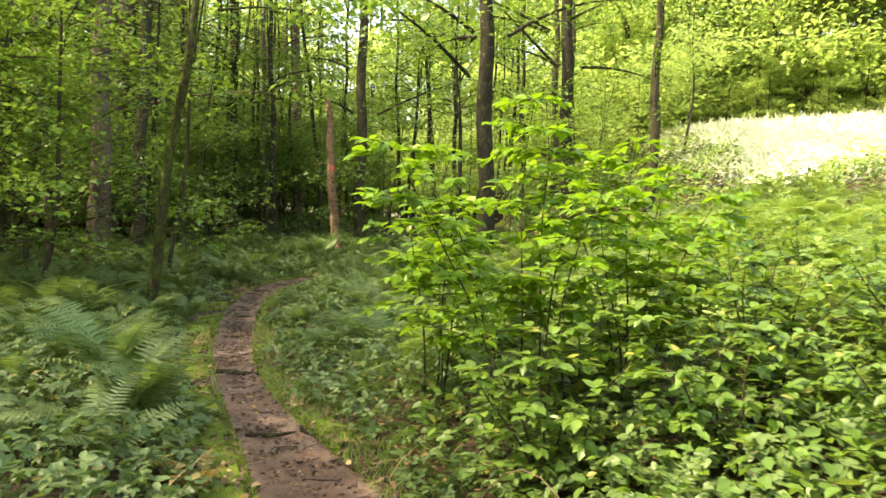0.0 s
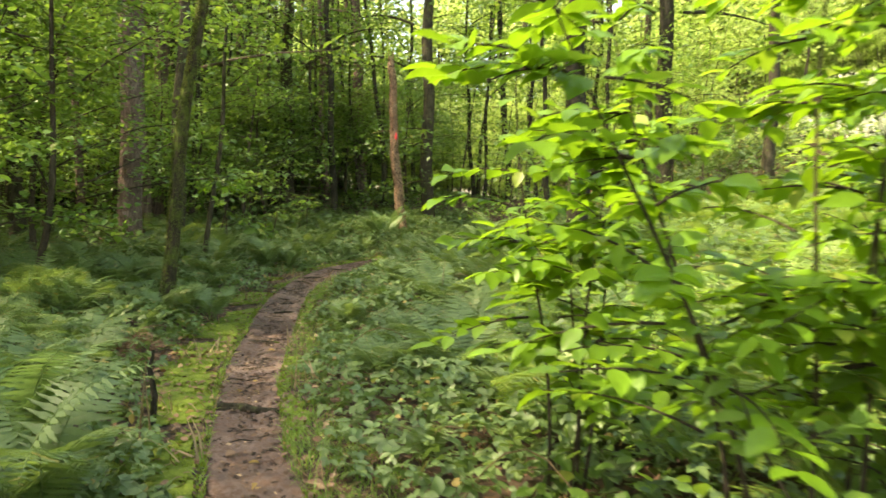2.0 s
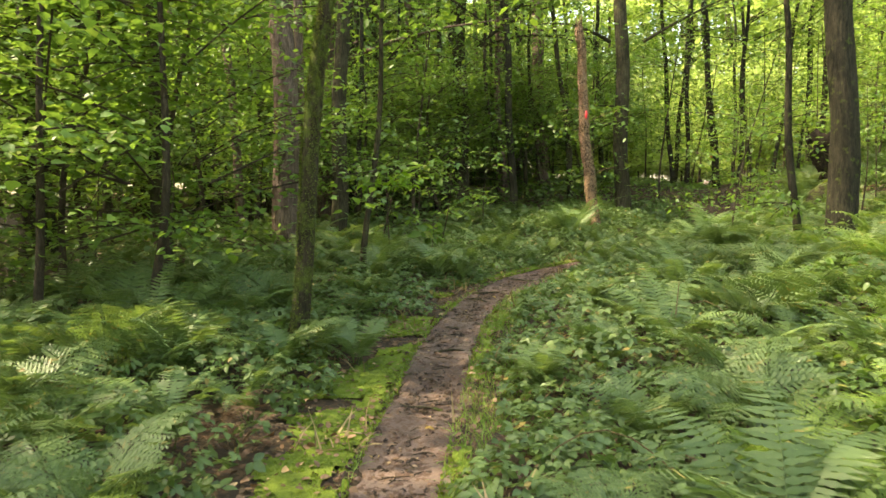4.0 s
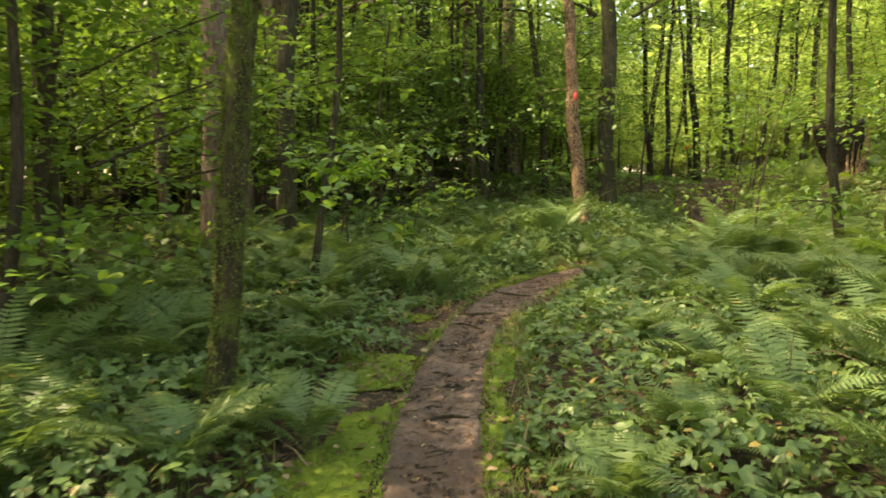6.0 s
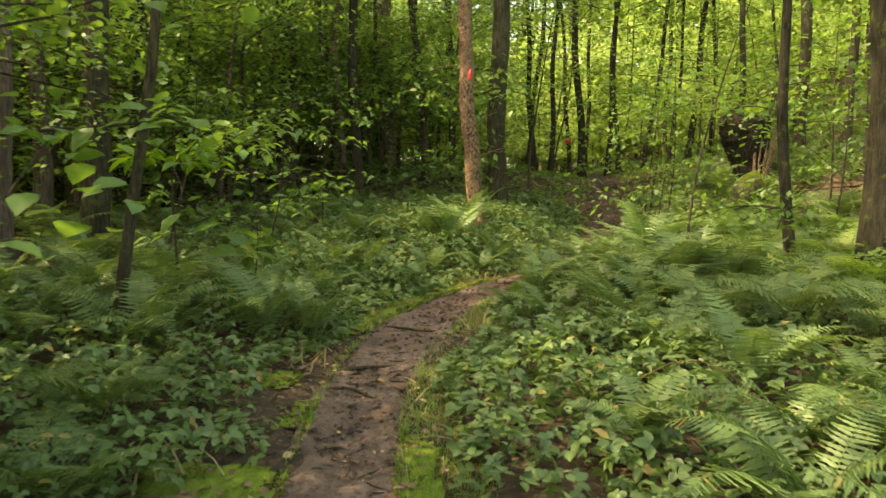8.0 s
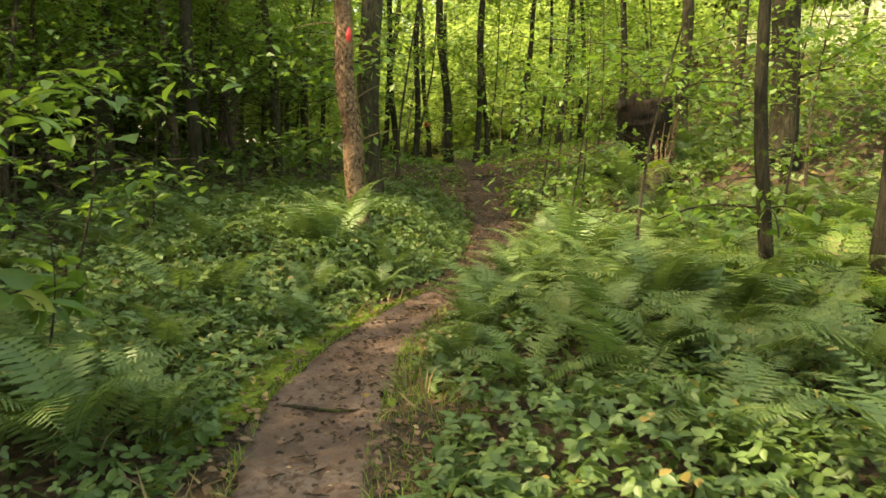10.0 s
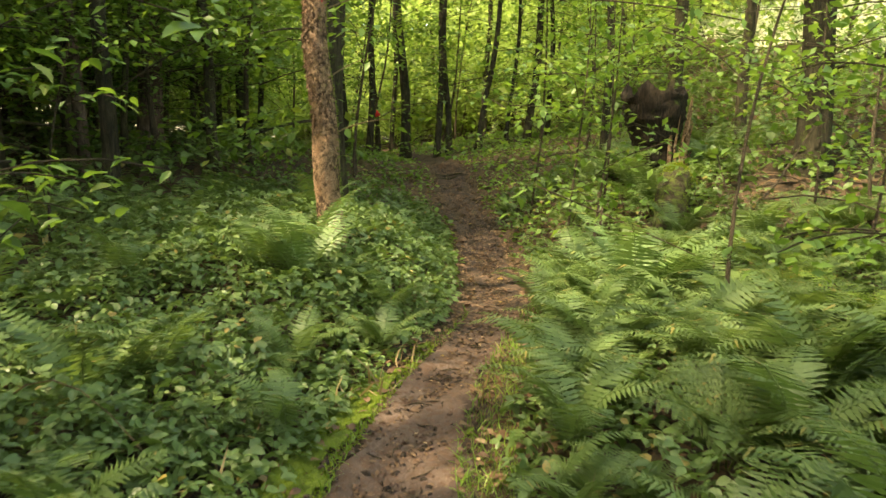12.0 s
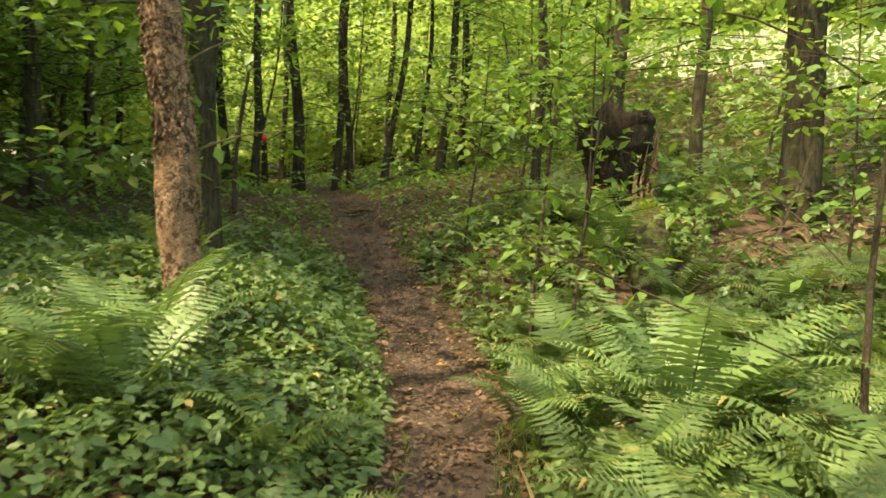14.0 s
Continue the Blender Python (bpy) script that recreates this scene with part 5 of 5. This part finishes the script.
for k in range(420):
    yy = local.uniform(2, 26.5)
    xx = path_x(yy) + local.normal(0, 0.6) * path_half(yy)
    a, ln = local.uniform(0, 6.28), local.uniform(0.04, 0.16)
    c = np.array([xx, yy, float(land(xx, yy)) - 0.012])
    pile.add(*tube([c, c + (0.5 * ln * math.cos(a), 0.5 * ln * math.sin(a), 0.008), c + (ln * math.cos(a + 0.3), ln * math.sin(a + 0.3), 0.002)], [0.003, 0.004, 0.002], 4))
tagged(new("twigs", pile.mesh("twigs", M_TWIG)), "small broken twigs strewn on the path", "twigs", kind="stuff")


def root_across(y0, dx0, dx1, skew, r, seed):
    local = np.random.default_rng(seed)
    s = np.linspace(0, 1, 9)
    xx = path_x(y0) + dx0 + (dx1 - dx0) * s
    yy = y0 + skew * s + 0.03 * np.sin(7 * s + seed)
    zz = land(xx, yy) - 0.022 + 0.014 * np.sin(3.14 * s)
    v, f = tube(np.stack([xx, yy, zz], -1), r * (1 - 0.5 * s), 7, 0.12, seed)
    return tagged(new("tree_root", mesh_of("tree_root", v, f, M_BARK)), "gnarled tree root crossing the footpath", "root", "roots across the path")


for k, (y0, a, b, sk, r) in enumerate([(7.1, -0.3, 0.3, -0.04, 0.034), (7.0, -0.5, 0.0, 0.1, 0.022), (5.1, -0.2, 0.25, 0.1, 0.018), (9.6, -0.2, 0.2, -0.1, 0.014), (13.75, -0.35, 0.3, 0.12, 0.016), (13.4, -0.3, 0.1, -0.15, 0.013), (11.0, -0.1, 0.3, 0.12, 0.012), (15.0, -0.3, 0.25, -0.1, 0.013), (25.9, -0.3, 0.35, 0.1, 0.03), (26.2, -0.25, 0.3, -0.1, 0.03)]):
    root_across(y0, a, b, sk, r, 50 + k)

# ---- dead and yellowed bracken, dry stalks ----
FRONDS_DEAD = [frond(0.6, 12, CUT, 0.9 + 0.2 * k, 0.8, 560 + k).mesh("frond", M_DEAD) for k in range(2)]
FRONDS_YELLOW = [frond(0.6, 13, CUT, 1.1 + 0.2 * k, 0.5, 570 + k).mesh("frond", M_YELLOW) for k in range(2)]
for k, (x, y, n, sz, fr, label) in enumerate([
    (-1.76, 10.73, 5, 0.75, 1, "small fern turned orange-yellow"), (-1.3, 4.0, 7, 0.7, 1, "yellowing fern low beside the path"), (-3.55, 8.6, 9, 0.9, 0, "collapsed brown fern, dry and tangled"),
    (-3.3, 8.35, 9, 0.85, 0, "collapsed brown fern, dry and tangled"), (-0.75, 8.3, 6, 0.8, 0, "withered brown fern among green ones"), (-0.3, 17.3, 5, 0.7, 1, "small fern turned orange-yellow"),
    (-1.45, 10.55, 6, 0.75, 0, "withered brown fern among green ones"), (-2.5, 7.0, 5, 0.6, 0, "withered brown fern among green ones"), (-0.4, 6.3, 6, 0.8, 0, "withered brown fern among green ones"), (-0.9, 17.4, 5, 0.6, 0, "withered brown fern among green ones")]):
    ob = fern(on(x, y), n, sz, 50 * k, 780 + k, FRONDS_YELLOW if fr else FRONDS_DEAD, label)
    ob["category"] = "dead fern"
    del ob["group"]
for k, (x, y, h, dx) in enumerate([(-1.04, 11.1, 0.62, 0.05), (-1.12, 11.05, 0.4, 0.08), (-0.54, 17.96, 0.62, 0.09), (-0.45, 18.1, 0.4, 0.12), (0.0, 18.08, 0.66, 0.06), (0.06, 18.1, 0.45, -0.02), (-2.2, 6.2, 0.5, 0.04), (-2.15, 6.25, 0.42, -0.05)]):
    b0 = np.array(on(x, y, -0.02))
    v, f = tube([b0, b0 + (0.4 * dx, 0.02, 0.5 * h), b0 + (dx, 0.03, h)], [0.006, 0.005, 0.003], 5, 0.1, k)
    tagged(new("dry_stalk", mesh_of("dry_stalk", v, f, M_STALK)), "dry upright tan plant stalk among ferns", "stalk", "dry stalks")

b0 = np.array(on(-2.33, 6.62, -0.02))
v, f = tube([b0, b0 + (0.02, 0, 0.2), b0 + (-0.01, 0.01, 0.36), b0 + (0.015, 0.01, 0.47)], [0.02, 0.016, 0.015, 0.007], 7, 0.12, 5)
tagged(new("broken_stem", mesh_of("broken_stem", v, f, M_BARK_DARK)), "dark broken sapling stem beside the path", "stem")

# brambles' arching canes
for k, (x, y, dx, dy, h) in enumerate([(-1.7, 8.4, 0.9, -0.5, 0.35), (-1.2, 11.6, 0.8, -0.9, 0.4), (-1.9, 13.0, 0.9, -0.8, 0.4), (-4.6, 16.5, 0.9, -0.6, 0.35), (-2.2, 11.0, 0.7, -0.5, 0.3), (0.1, 3.6, 0.5, -0.8, 0.35), (-0.5, 5.6, 0.6, -0.7, 0.4), (1.9, 20.6, 0.8, -0.9, 0.45), (1.2, 19.0, 0.9, 0.4, 0.4), (0.2, 16.2, 0.6, 0.5, 0.5)]):
    t = np.linspace(0, 1, 9)
    xx, yy = x + dx * t, y + dy * t
    v, f = tube(np.stack([xx, yy, land(xx, yy) - 0.01 + h * np.sin(3.0 * t) + 0.05 * t], -1), np.linspace(0.005, 0.0025, 9), 5, 0.05, k)
    tagged(new("bramble_cane", mesh_of("bramble_cane", v, f, M_STALK)), "thin arching bramble cane over the leaves", "bramble cane", "bramble canes")

# dead sticks tangled on the bare bank
local = np.random.default_rng(91)
for k in range(16):
    x, y = 2.5 + local.normal(0, 0.55), 20.6 + local.normal(0, 0.5)
    a, ln, up = local.uniform(0, 6.28), local.uniform(0.4, 1.1), local.uniform(0.0, 0.35)
    t = np.linspace(0, 1, 6)
    xx, yy = x + ln * t * math.cos(a) + 0.03 * np.sin(5 * t), y + ln * t * math.sin(a)
    v, f = tube(np.stack([xx, yy, land(xx, yy) + up * ln * t + 0.004], -1), np.linspace(0.014, 0.005, 6) * local.uniform(0.6, 1.3), 6, 0.1, k)
    tagged(new("dead_stick", mesh_of("dead_stick", v, f, M_TWIG if k % 3 else M_STALK)), "bare dead stick lying on dark soil", "stick", "sticks on the bank")

# larger fallen leaves on the path
BIGLEAF = [mesh_of("fallen_leaf", LEAF6_V * np.array([1.3, 1, 1.6]), LEAF6_F, m_) for m_ in (M_DEAD, M_DEAD, M_YELLOW)]
for k in range(120):
    y = local.uniform(2.5, 24)
    x = path_x(y) + local.normal(0, 0.75) * path_half(y)
    on_it = off_path(x, y) < -0.03
    ob = tagged(new("fallen_leaf", BIGLEAF[k % 3]), "yellowed fallen leaf on the ground" if k % 3 == 2 else "curled brown fallen leaf on the ground", "leaf", "fallen leaves on the path")
    ob.matrix_world = pose(x, y, float(land(x, y)) + (-0.014 if on_it else 0.01), local.normal(0, 9), local.normal(0, 12), local.uniform(0, 360)) @ Matrix.Scale(local.uniform(0.035, 0.075), 4)

# crumbs of soil and small stones on the path
lump_v = np.array([(1, 0, 0), (-1, 0.1, 0), (0, 1, 0.1), (0.1, -1, 0), (0, 0, 0.8), (0.6, 0.6, 0.35), (-0.6, -0.55, 0.4)])
lump_f = np.array([(0, 5, 4), (5, 2, 4), (2, 1, 4), (1, 6, 4), (6, 3, 4), (3, 0, 4), (0, 2, 5), (1, 3, 6)])
for label, m_, n, lo, hi, y0, y1 in (("small crumbs of trodden soil on the path", M_PATH, 1800, 0.006, 0.022, 2, 19), ("dark crumbs of leaf mould on the path", M_HUMUS_SHADED, 2400, 0.006, 0.026, 3, 27)):
    y = local.uniform(y0, y1, n)
    x = path_x(y) + np.clip(local.normal(0, 0.6, n), -1.1, 1.1) * path_half(y)
    pile = Pile()
    pile.many(lump_v, lump_f, np.stack([x, y, land(x, y) - 0.026 + 0.03 * ((x - path_x(y)) / path_half(y)) ** 2], -1), turns(local.uniform(0, 6.283, n), local.normal(0, 0.2, n), local.normal(0, 0.2, n)), local.uniform(lo, hi, n))
    tagged(new("soil_crumbs", pile.mesh("soil_crumbs", m_)), label, "soil", kind="stuff")
